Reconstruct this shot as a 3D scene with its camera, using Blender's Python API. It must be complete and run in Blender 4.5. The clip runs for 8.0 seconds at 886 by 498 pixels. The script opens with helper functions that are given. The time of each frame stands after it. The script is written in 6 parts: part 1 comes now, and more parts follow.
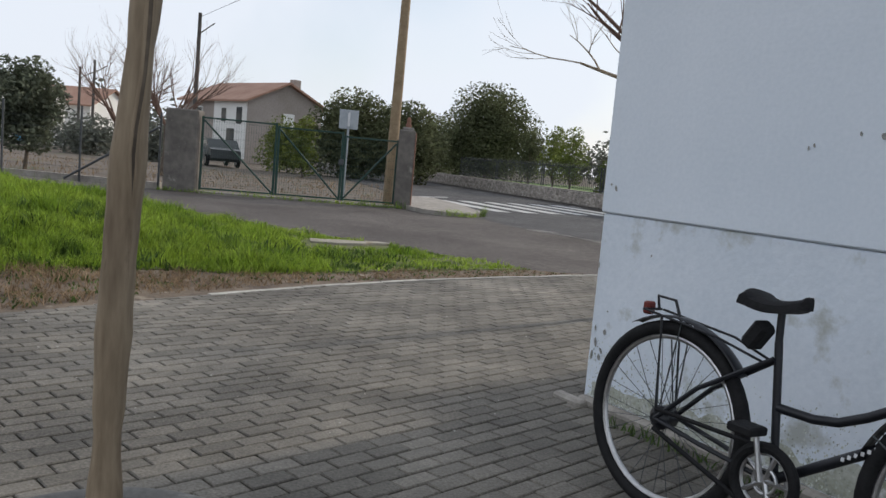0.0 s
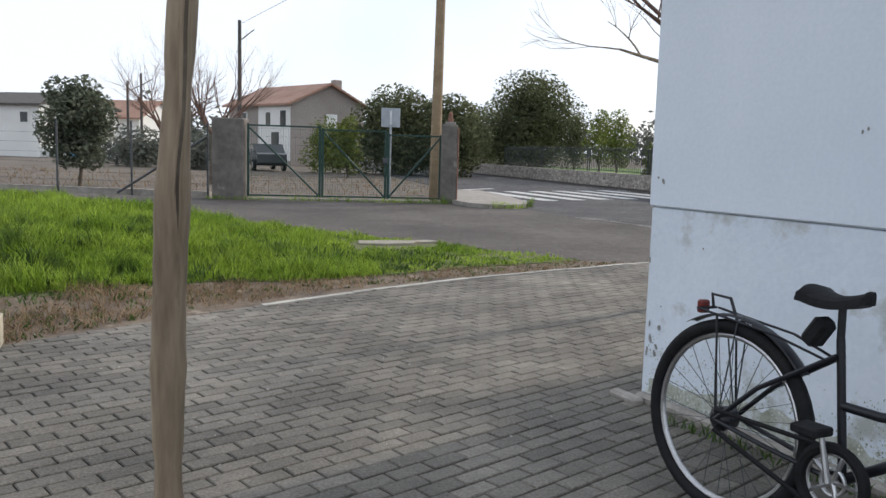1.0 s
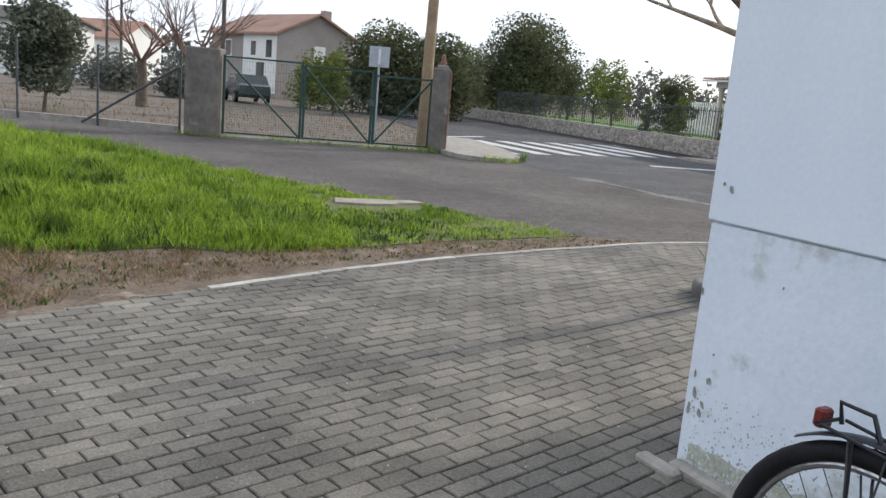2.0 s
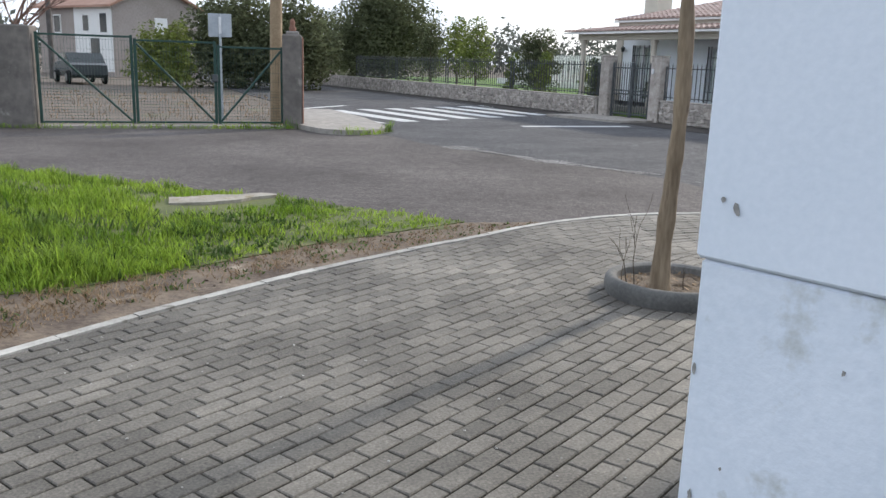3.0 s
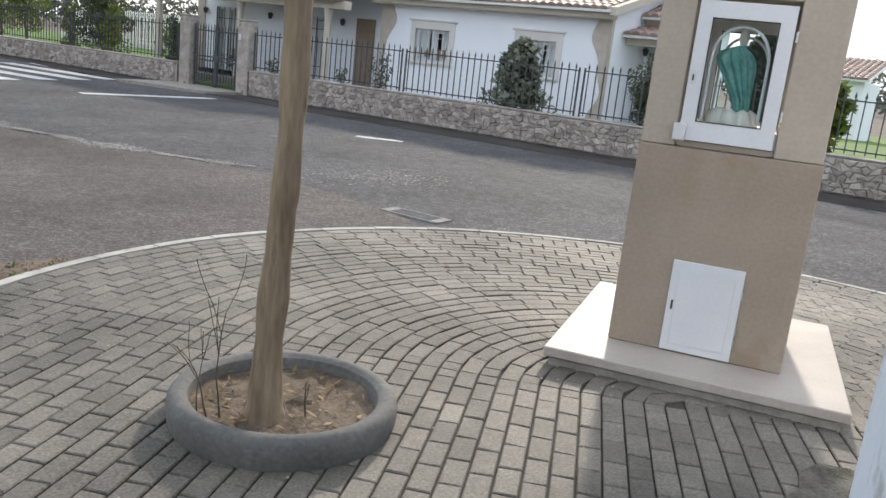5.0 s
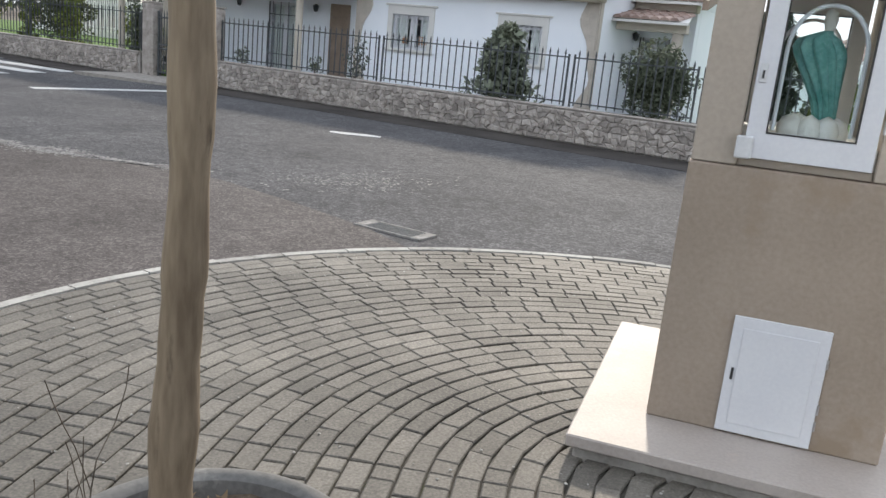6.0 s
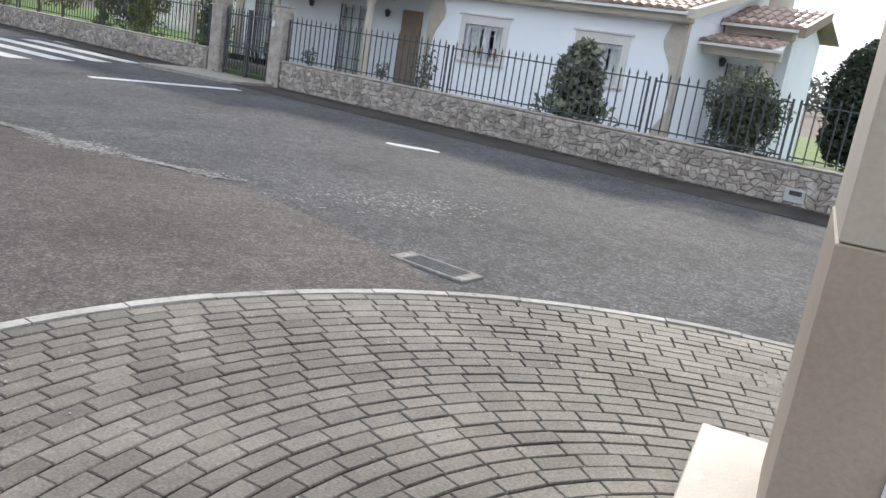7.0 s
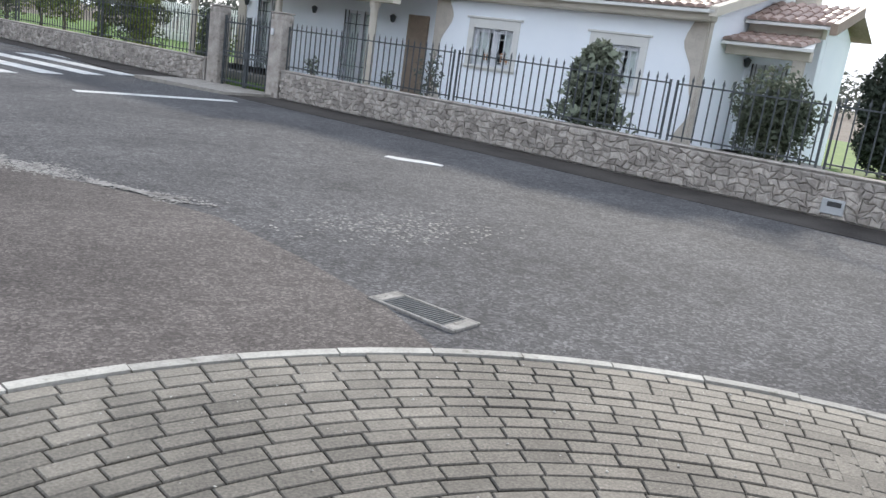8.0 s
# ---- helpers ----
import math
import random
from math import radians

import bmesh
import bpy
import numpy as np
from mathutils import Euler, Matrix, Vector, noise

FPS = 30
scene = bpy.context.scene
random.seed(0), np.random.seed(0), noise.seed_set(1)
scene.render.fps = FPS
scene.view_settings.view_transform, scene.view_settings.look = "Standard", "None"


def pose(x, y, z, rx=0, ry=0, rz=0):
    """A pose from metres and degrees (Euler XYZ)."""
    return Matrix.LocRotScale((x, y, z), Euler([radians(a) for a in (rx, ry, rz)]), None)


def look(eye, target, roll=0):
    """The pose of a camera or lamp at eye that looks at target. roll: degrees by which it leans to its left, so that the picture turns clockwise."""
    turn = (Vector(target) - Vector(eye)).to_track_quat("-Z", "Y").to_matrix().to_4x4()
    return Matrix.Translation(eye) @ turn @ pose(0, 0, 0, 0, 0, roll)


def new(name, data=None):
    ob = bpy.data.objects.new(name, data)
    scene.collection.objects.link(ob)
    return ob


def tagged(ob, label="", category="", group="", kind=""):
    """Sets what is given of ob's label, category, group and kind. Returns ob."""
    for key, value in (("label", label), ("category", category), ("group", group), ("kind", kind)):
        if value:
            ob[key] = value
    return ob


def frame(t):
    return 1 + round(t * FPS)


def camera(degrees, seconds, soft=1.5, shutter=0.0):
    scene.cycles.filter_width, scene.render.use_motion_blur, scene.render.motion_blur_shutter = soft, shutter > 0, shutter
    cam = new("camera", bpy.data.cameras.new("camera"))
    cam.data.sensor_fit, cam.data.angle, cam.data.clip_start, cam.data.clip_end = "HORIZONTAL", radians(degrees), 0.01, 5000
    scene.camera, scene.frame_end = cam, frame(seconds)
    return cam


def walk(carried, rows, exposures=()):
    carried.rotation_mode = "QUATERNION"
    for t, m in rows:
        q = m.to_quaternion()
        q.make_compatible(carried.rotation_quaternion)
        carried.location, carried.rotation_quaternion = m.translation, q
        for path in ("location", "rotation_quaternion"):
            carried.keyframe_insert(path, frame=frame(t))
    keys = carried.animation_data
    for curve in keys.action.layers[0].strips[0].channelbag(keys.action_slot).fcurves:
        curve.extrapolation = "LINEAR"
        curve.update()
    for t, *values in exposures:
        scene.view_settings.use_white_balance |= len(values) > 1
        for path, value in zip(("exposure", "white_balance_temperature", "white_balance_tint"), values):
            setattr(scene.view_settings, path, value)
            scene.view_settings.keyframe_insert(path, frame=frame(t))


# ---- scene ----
cam = camera(56.6, 8.0)
PATH = [
    (0, (0.083, -1.582, 1.260), (0.132, 0.406, 1.051), 5.2),
    (0.5, (0.163, -2.345, 1.302), (0.111, -0.355, 1.11), 6.1),
    (1, (0.091, -1.557, 1.333), (0.022, 0.428, 1.095), 1.7),
    (1.2, (0.09, -1.261, 1.361), (-0.016, 0.715, 1.076), 5.3),
    (2.3, (-0.003, -0.024, 1.512), (0.007, 1.935, 1.108), 5.2),
    (2.5, (-0.006, 0.253, 1.507), (0.016, 2.208, 1.083), 6.4),
    (3, (0.118, 1.055, 1.53), (0.404, 2.984, 1.085), 1.8),
    (3.5, (0.311, 1.727, 1.55), (0.702, 3.655, 1.191), 3.2),
    (4, (0.389, 2.279, 1.582), (1.102, 4.109, 1.204), 3.2),
    (4.5, (0.795, 2.944, 1.547), (1.765, 4.647, 1.144), -0.3),
    (4.7, (0.911, 3.156, 1.507), (1.992, 4.785, 1.09), 3.8),
    (5.8, (1.63, 4.237, 1.488), (2.903, 5.695, 0.984), 6.3),
    (6, (1.73, 4.384, 1.522), (2.934, 5.906, 1.042), 5.7),
    (6.5, (2.056, 4.747, 1.499), (3.3, 6.239, 1.024), 7.8),
    (7, (2.385, 5.114, 1.52), (3.47, 6.727, 1.048), 9.1),
    (7.5, (2.686, 5.449, 1.49), (3.801, 7.038, 1.009), 10.5),
    (8, (3.087, 5.889, 1.508), (4.134, 7.528, 1.046), 8.0),
]
walk(cam, [(t, look(eye, target, roll)) for t, eye, target, roll in PATH],
     exposures=[(0, -0.06, 6600, 10), (0.5, 0.12, 6600, 10), (1.2, 0.27, 6450, 10), (2.5, 0.52, 6400, 10), (3, 0.55, 6250, 10), (3.5, 0.56, 6350, 10), (4.5, 0.57, 6500, 10), (6, 0.56, 6500, 10), (7, 0.68, 6400, 10), (8, 0.74, 6250, 10)])

# ---- world and sun ----
SUN_BEARING, SUN_ELEVATION = 50.0, 25.0
world = bpy.data.worlds.new("world")
scene.world = world
world.use_nodes = True
wn = world.node_tree
sky = wn.nodes.new("ShaderNodeTexSky")
sky.sky_type = "NISHITA"
sky.sun_disc = False
sky.sun_elevation, sky.sun_rotation = radians(SUN_ELEVATION), radians(SUN_BEARING)
sky.air_density, sky.dust_density, sky.ozone_density = 1.0, 1.5, 1.5
wn.nodes["Background"].inputs["Strength"].default_value = 0.145
# a thin bright cloud sheet over the whole sky, a little uneven
sky_at = wn.nodes.new("ShaderNodeTexCoord")
puff = wn.nodes.new("ShaderNodeTexNoise")
puff.inputs["Scale"].default_value, puff.inputs["Detail"].default_value = 2.6, 6
wn.links.new(sky_at.outputs["Generated"], puff.inputs["Vector"])
cover = wn.nodes.new("ShaderNodeMapRange")
cover.inputs["From Min"].default_value, cover.inputs["From Max"].default_value = 0.36, 0.52
cover.inputs["To Min"].default_value, cover.inputs["To Max"].default_value = 0.58, 0.95
wn.links.new(puff.outputs["Fac"], cover.inputs["Value"])
veil = wn.nodes.new("ShaderNodeMix")
veil.data_type = "RGBA"
veil.inputs["B"].default_value = (5.9, 6.35, 7.1, 1)
wn.links.new(cover.outputs[0], veil.inputs["Factor"])
wn.links.new(sky.outputs["Color"], veil.inputs["A"])
wn.links.new(veil.outputs["Result"], wn.nodes["Background"].inputs["Color"])
sun_data = bpy.data.lights.new("sun", "SUN")
sun_data.energy, sun_data.angle, sun_data.color = 2.4, radians(3.0), (1.0, 0.90, 0.76)
sun = new("sun", sun_data)
sb, se = radians(SUN_BEARING), radians(SUN_ELEVATION)
sun.matrix_world = look((Vector((math.sin(sb) * math.cos(se), math.cos(sb) * math.cos(se), math.sin(se))) * 60), (0, 0, 0))


# ---- materials ----
def material(name, a, b, scale=6.0, rough=0.85, bump=0.3, fine=60.0, metal=0.0, spots=None, spot_scale=1.5,
             spot_cut=0.62, island=0.0, per_object=0.0, bump_size=0.01, coords="Object", spec=0.4, thin=0.0, stretch=1.0, chips=0.0, chip_scale=60.0, blotch=0.0):
    """Two colours mixed by a broad and a fine noise, an optional stain colour, and bump from the fine noise."""
    m = bpy.data.materials.new(name)
    m.use_nodes = True
    t = m.node_tree
    n, l = t.nodes, t.links
    p = n["Principled BSDF"]
    tc = n.new("ShaderNodeTexCoord")
    n1, n2 = n.new("ShaderNodeTexNoise"), n.new("ShaderNodeTexNoise")
    n1.inputs["Scale"].default_value, n1.inputs["Detail"].default_value = scale, 5
    n2.inputs["Scale"].default_value, n2.inputs["Detail"].default_value = fine, 4
    where = tc.outputs[coords]
    if stretch != 1.0:
        mp = n.new("ShaderNodeMapping")
        mp.inputs["Scale"].default_value = (1, 1, stretch)
        l.new(where, mp.inputs["Vector"])
        where = mp.outputs["Vector"]
    for q in (n1, n2):
        l.new(where, q.inputs["Vector"])
    add = n.new("ShaderNodeMath")
    add.operation = "MULTIPLY_ADD"
    l.new(n1.outputs["Fac"], add.inputs[0])
    add.inputs[1].default_value = 0.6
    scl = n.new("ShaderNodeMath")
    scl.operation = "MULTIPLY"
    l.new(n2.outputs["Fac"], scl.inputs[0])
    scl.inputs[1].default_value = 0.4
    l.new(scl.outputs[0], add.inputs[2])
    ramp = n.new("ShaderNodeMapRange")
    ramp.inputs["From Min"].default_value, ramp.inputs["From Max"].default_value = 0.36, 0.64
    l.new(add.outputs[0], ramp.inputs["Value"])
    mix = n.new("ShaderNodeMix")
    mix.data_type = "RGBA"
    mix.inputs["A"].default_value, mix.inputs["B"].default_value = (*a, 1), (*b, 1)
    l.new(ramp.outputs[0], mix.inputs["Factor"])
    out = mix.outputs["Result"]
    if spots:
        n3 = n.new("ShaderNodeTexNoise")
        n3.inputs["Scale"].default_value, n3.inputs["Detail"].default_value = spot_scale, 6
        n3.inputs["Roughness"].default_value = 0.65
        l.new(where, n3.inputs["Vector"])
        r3 = n.new("ShaderNodeMapRange")
        r3.inputs["From Min"].default_value, r3.inputs["From Max"].default_value = spot_cut, spot_cut + 0.1
        l.new(n3.outputs["Fac"], r3.inputs["Value"])
        mx = n.new("ShaderNodeMix")
        mx.data_type = "RGBA"
        mx.inputs["B"].default_value = (*spots, 1)
        l.new(out, mx.inputs["A"])
        l.new(r3.outputs[0], mx.inputs["Factor"])
        out = mx.outputs["Result"]
    height = add.outputs[0]
    if chips:
        vo = n.new("ShaderNodeTexVoronoi")
        vo.inputs["Scale"].default_value = chip_scale
        l.new(where, vo.inputs["Vector"])
        sp = n.new("ShaderNodeSeparateColor")
        l.new(vo.outputs["Color"], sp.inputs[0])
        pw = n.new("ShaderNodeMath")
        pw.operation = "POWER"
        l.new(sp.outputs[0], pw.inputs[0])
        pw.inputs[1].default_value = 2.2
        rc = n.new("ShaderNodeMapRange")
        rc.inputs["To Min"].default_value, rc.inputs["To Max"].default_value = 1 - 0.55 * chips, 1 + 1.25 * chips
        l.new(pw.outputs[0], rc.inputs["Value"])
        nb = n.new("ShaderNodeTexNoise")
        nb.inputs["Scale"].default_value, nb.inputs["Detail"].default_value, nb.inputs["Roughness"].default_value = 5.5, 8, 0.75
        l.new(where, nb.inputs["Vector"])
        rb = n.new("ShaderNodeMapRange")
        rb.inputs["From Min"].default_value, rb.inputs["From Max"].default_value = 0.3, 0.7
        rb.inputs["To Min"].default_value, rb.inputs["To Max"].default_value = 1 - blotch, 1 + blotch
        l.new(nb.outputs["Fac"], rb.inputs["Value"])
        mm = n.new("ShaderNodeMath")
        mm.operation = "MULTIPLY"
        l.new(rc.outputs[0], mm.inputs[0])
        l.new(rb.outputs[0], mm.inputs[1])
        hc = n.new("ShaderNodeHueSaturation")
        l.new(mm.outputs[0], hc.inputs["Value"])
        l.new(out, hc.inputs["Color"])
        out = hc.outputs["Color"]
        ha = n.new("ShaderNodeMath")
        ha.operation = "MULTIPLY_ADD"
        l.new(pw.outputs[0], ha.inputs[0])
        ha.inputs[1].default_value = 0.35
        l.new(height, ha.inputs[2])
        height = ha.outputs[0]
    vary = island or per_object
    if vary:
        src = n.new("ShaderNodeNewGeometry").outputs["Random Per Island"] if island else n.new("ShaderNodeObjectInfo").outputs["Random"]
        rr = n.new("ShaderNodeMapRange")
        rr.inputs["To Min"].default_value, rr.inputs["To Max"].default_value = 1 - vary, 1 + vary
        l.new(src, rr.inputs["Value"])
        hsv = n.new("ShaderNodeHueSaturation")
        l.new(rr.outputs[0], hsv.inputs["Value"])
        l.new(out, hsv.inputs["Color"])
        out = hsv.outputs["Color"]
    l.new(out, p.inputs["Base Color"])
    p.inputs["Roughness"].default_value, p.inputs["Metallic"].default_value = rough, metal
    p.inputs["Specular IOR Level"].default_value = spec
    if thin:
        tr = n.new("ShaderNodeBsdfTranslucent")
        ms = n.new("ShaderNodeMixShader")
        ms.inputs[0].default_value = thin
        l.new(out, tr.inputs["Color"])
        l.new(p.outputs[0], ms.inputs[1])
        l.new(tr.outputs[0], ms.inputs[2])
        l.new(ms.outputs[0], n["Material Output"].inputs["Surface"])
    if bump:
        bp = n.new("ShaderNodeBump")
        bp.inputs["Strength"].default_value, bp.inputs["Distance"].default_value = bump, bump_size
        l.new(height, bp.inputs["Height"])
        l.new(bp.outputs[0], p.inputs["Normal"])
    return m


def glass(name, rough=0.02, tint=(0.9, 0.95, 0.95), alpha=None):
    m = bpy.data.materials.new(name)
    m.use_nodes = True
    p = m.node_tree.nodes["Principled BSDF"]
    p.inputs["Base Color"].default_value = (*tint, 1)
    p.inputs["Roughness"].default_value = rough
    p.inputs["Transmission Weight"].default_value = 1.0
    p.inputs["IOR"].default_value = 1.1
    return m


M_PAVER = material("paver", (0.067, 0.060, 0.051), (0.208, 0.190, 0.160), 0.8, 0.74, 0.7, 80, spots=(0.42, 0.41, 0.37), spot_scale=22, spot_cut=0.70, per_object=0.22, bump_size=0.004, spec=0.4, chips=0.13, chip_scale=110, blotch=0.2)
M_PAVER_J = material("paver_joined", (0.067, 0.060, 0.051), (0.208, 0.190, 0.160), 0.8, 0.74, 0.7, 80, spots=(0.42, 0.41, 0.37), spot_scale=22, spot_cut=0.70, island=0.22, bump_size=0.004, spec=0.4, chips=0.13, chip_scale=110, blotch=0.2)
M_JOINT = material("joint_sand", (0.035, 0.032, 0.027), (0.085, 0.078, 0.064), 5, 0.95, 0.5, 120, spots=(0.05, 0.06, 0.025), spot_scale=3, spot_cut=0.6)
M_KERB = material("kerb_concrete", (0.27, 0.26, 0.235), (0.44, 0.425, 0.39), 5, 0.9, 0.6, 70, per_object=0.16, spots=(0.15, 0.14, 0.115), spot_scale=7, spot_cut=0.58)
M_ROAD = material("main_asphalt", (0.056, 0.055, 0.058), (0.10, 0.098, 0.101), 0.6, 0.9, 1.0, 75, spots=(0.27, 0.27, 0.27), spot_scale=30, spot_cut=0.66, bump_size=0.01, spec=0.2, chips=0.6, chip_scale=48, blotch=0.32)
M_SIDE = material("side_asphalt", (0.064, 0.056, 0.053), (0.130, 0.115, 0.108), 0.45, 0.9, 0.9, 85, spots=(0.30, 0.29, 0.28), spot_scale=32, spot_cut=0.70, bump_size=0.008, spec=0.2, chips=0.5, chip_scale=62, blotch=0.26)
M_LINE = material("road_paint", (0.38, 0.38, 0.37), (0.60, 0.60, 0.585), 3, 0.7, 0.3, 60, spots=(0.2, 0.2, 0.2), spot_scale=9, spot_cut=0.66)
M_WORN = material("worn_paint", (0.19, 0.18, 0.17), (0.33, 0.32, 0.305), 2.2, 0.8, 0.3, 60, spots=(0.16, 0.15, 0.145), spot_scale=5, spot_cut=0.5)
M_FIELD = material("field_soil", (0.095, 0.077, 0.063), (0.165, 0.138, 0.112), 0.5, 0.95, 0.8, 14, spots=(0.10, 0.115, 0.045), spot_scale=0.35, spot_cut=0.60, bump_size=0.06)
M_DIRT = material("dry_earth", (0.075, 0.055, 0.042), (0.20, 0.155, 0.113), 2.8, 0.95, 0.9, 28, spots=(0.36, 0.31, 0.24), spot_scale=2.6, spot_cut=0.6, bump_size=0.03)
M_TURF = material("turf_soil", (0.07, 0.085, 0.03), (0.13, 0.14, 0.05), 2, 0.95, 0.8, 20, bump_size=0.03)
M_GRASS = material("grass_blades", (0.12, 0.21, 0.02), (0.31, 0.42, 0.055), 0.9, 0.6, 0.0, 8, island=0.5, thin=0.4, spots=(0.075, 0.13, 0.025), spot_scale=1.6, spot_cut=0.53, spec=0.25)
M_DRY = material("dry_grass", (0.14, 0.09, 0.05), (0.33, 0.235, 0.14), 1.5, 0.8, 0.0, 9, island=0.4, thin=0.25)
M_WHITE = material("white_render", (0.655, 0.715, 0.785), (0.735, 0.785, 0.85), 1.2, 0.85, 0.35, 45, spots=(0.56, 0.60, 0.63), spot_scale=1.0, spot_cut=0.62, bump_size=0.006)
M_WHITE_LOW = material("white_render_low", (0.63, 0.69, 0.76), (0.73, 0.78, 0.845), 1.6, 0.88, 0.5, 40, spots=(0.44, 0.46, 0.44), spot_scale=2.4, spot_cut=0.56, bump_size=0.008)
M_PLASTER = material("bare_plaster", (0.20, 0.20, 0.19), (0.33, 0.32, 0.30), 9, 0.95, 0.5, 60)
M_TRUNK = material("bark", (0.148, 0.107, 0.068), (0.335, 0.26, 0.176), 9, 0.7, 0.7, 45, spots=(0.09, 0.065, 0.042), spot_scale=16, spot_cut=0.60, bump_size=0.012, stretch=0.16)
M_BARK_DARK = material("dark_bark", (0.065, 0.05, 0.038), (0.15, 0.12, 0.09), 6, 0.9, 0.6, 30)
# branch colour kept dark to paint in the backlit look of the limbs
M_TWIG = material("twig", (0.10, 0.06, 0.048), (0.20, 0.13, 0.10), 12, 0.85, 0.2, 60)
M_TUB = material("tub_rubber", (0.09, 0.088, 0.084), (0.165, 0.16, 0.15), 3, 0.85, 0.5, 45, spots=(0.33, 0.32, 0.29), spot_scale=3, spot_cut=0.62)
M_SOIL = material("tub_soil", (0.075, 0.055, 0.04), (0.18, 0.14, 0.10), 9, 0.95, 0.9, 55, spots=(0.34, 0.26, 0.17), spot_scale=18, spot_cut=0.6, bump_size=0.02)
M_STONE = material("beige_stone", (0.285, 0.23, 0.18), (0.37, 0.305, 0.245), 1.6, 0.75, 0.25, 50, spots=(0.29, 0.225, 0.165), spot_scale=2.3, spot_cut=0.57)
M_STONE_HI = material("pale_stone", (0.37, 0.32, 0.265), (0.45, 0.39, 0.325), 2, 0.7, 0.2, 50)
M_PLINTH = material("plinth_stone", (0.36, 0.315, 0.28), (0.46, 0.41, 0.37), 3, 0.6, 0.2, 70, spots=(0.52, 0.44, 0.37), spot_scale=4, spot_cut=0.66)
M_CEMENT = material("cement", (0.22, 0.20, 0.18), (0.36, 0.335, 0.30), 6, 0.95, 0.8, 40, bump_size=0.02)
M_ALU = material("white_aluminium", (0.64, 0.65, 0.68), (0.71, 0.72, 0.74), 3, 0.4, 0.05, 60)
M_DARKLINE = material("dark_gasket_and_shade", (0.03, 0.03, 0.03), (0.06, 0.06, 0.06), 20, 0.6, 0.0, 60)
M_TEAL = material("teal_paint", (0.06, 0.22, 0.20), (0.17, 0.38, 0.35), 9, 0.5, 0.2, 60)
M_STATUE = material("statue_white", (0.62, 0.60, 0.55), (0.75, 0.73, 0.69), 7, 0.6, 0.2, 60)
M_GLASS = glass("clear_glass")
M_BIKE = material("black_enamel", (0.006, 0.007, 0.010), (0.012, 0.013, 0.018), 8, 0.35, 0.05, 90, spots=(0.09, 0.085, 0.08), spot_scale=30, spot_cut=0.74)
M_RUBBER = material("black_rubber", (0.007, 0.007, 0.008), (0.016, 0.016, 0.017), 20, 0.7, 0.3, 90, spec=0.2)
M_CHROME = material("steel", (0.45, 0.45, 0.46), (0.62, 0.62, 0.63), 12, 0.3, 0.05, 80, metal=1.0)
M_RED = material("red_plastic", (0.11, 0.014, 0.01), (0.16, 0.02, 0.014), 10, 0.35, 0.0, 60)
M_HOUSE = material("house_white", (0.82, 0.86, 0.91), (0.87, 0.90, 0.94), 1.5, 0.85, 0.15, 40)
M_HOUSE_TRIM = material("house_trim_stone", (0.42, 0.38, 0.33), (0.54, 0.49, 0.43), 5, 0.85, 0.3, 30)
M_EAVE = material("eave_plaster", (0.50, 0.455, 0.385), (0.58, 0.53, 0.455), 3, 0.85, 0.15, 40)
# tile colour made paler to stand in for the glancing sun's sheen
M_TILE = material("roof_tile", (0.25, 0.175, 0.15), (0.42, 0.31, 0.265), 1.4, 0.55, 0.4, 18, spots=(0.19, 0.14, 0.115), spot_scale=2.0, spot_cut=0.58, island=0.16)
M_TILE_OLD = material("old_roof_tile", (0.27, 0.15, 0.105), (0.38, 0.235, 0.175), 0.8, 0.85, 0.3, 12)
M_MASONRY = material("wall_stone", (0.25, 0.22, 0.195), (0.46, 0.42, 0.38), 7, 0.9, 0.8, 40, per_object=0.28, spots=(0.17, 0.15, 0.13), spot_scale=5, spot_cut=0.58, bump_size=0.02)
M_MASONRY_J = material("wall_stone_joined", (0.25, 0.22, 0.195), (0.46, 0.42, 0.38), 7, 0.9, 0.8, 40, island=0.28, spots=(0.17, 0.15, 0.13), spot_scale=5, spot_cut=0.58, bump_size=0.02)
M_MORTAR = material("mortar", (0.27, 0.25, 0.23), (0.38, 0.355, 0.325), 7, 0.95, 0.5, 50)
# iron tone raised so that backlight glare is included in the colour
M_IRON = material("dark_iron", (0.05, 0.056, 0.06), (0.09, 0.098, 0.105), 15, 0.55, 0.1, 80, metal=0.3)
M_GREEN = material("green_steel", (0.010, 0.038, 0.030), (0.02, 0.06, 0.048), 12, 0.5, 0.1, 80)
M_CONC = material("old_concrete", (0.16, 0.148, 0.135), (0.27, 0.25, 0.228), 1.8, 0.95, 0.7, 24, spots=(0.36, 0.335, 0.30), spot_scale=2.4, spot_cut=0.64, bump_size=0.02)
M_BRICKRED = material("red_brick_pier", (0.17, 0.085, 0.06), (0.27, 0.15, 0.11), 6, 0.95, 0.6, 30)
M_POLE = material("wood_pole", (0.21, 0.15, 0.09), (0.33, 0.25, 0.16), 4, 0.85, 0.4, 30)
M_POLE_D = material("dark_pole", (0.06, 0.055, 0.05), (0.11, 0.10, 0.095), 4, 0.85, 0.3, 30)
M_SIGN = material("sign_back", (0.32, 0.35, 0.38), (0.42, 0.45, 0.48), 4, 0.5, 0.05, 40, metal=0.4)
# leaf colours are lightened to stand in for haze, the far ones too
M_LEAF_A = material("olive_leaves", (0.068, 0.08, 0.044), (0.155, 0.17, 0.088), 0.7, 0.75, 0.0, 6, island=0.45, thin=0.35, spec=0.15)
M_LEAF_B = material("dark_leaves", (0.075, 0.09, 0.066), (0.165, 0.185, 0.125), 0.9, 0.7, 0.0, 6, island=0.45, thin=0.35, spec=0.2)
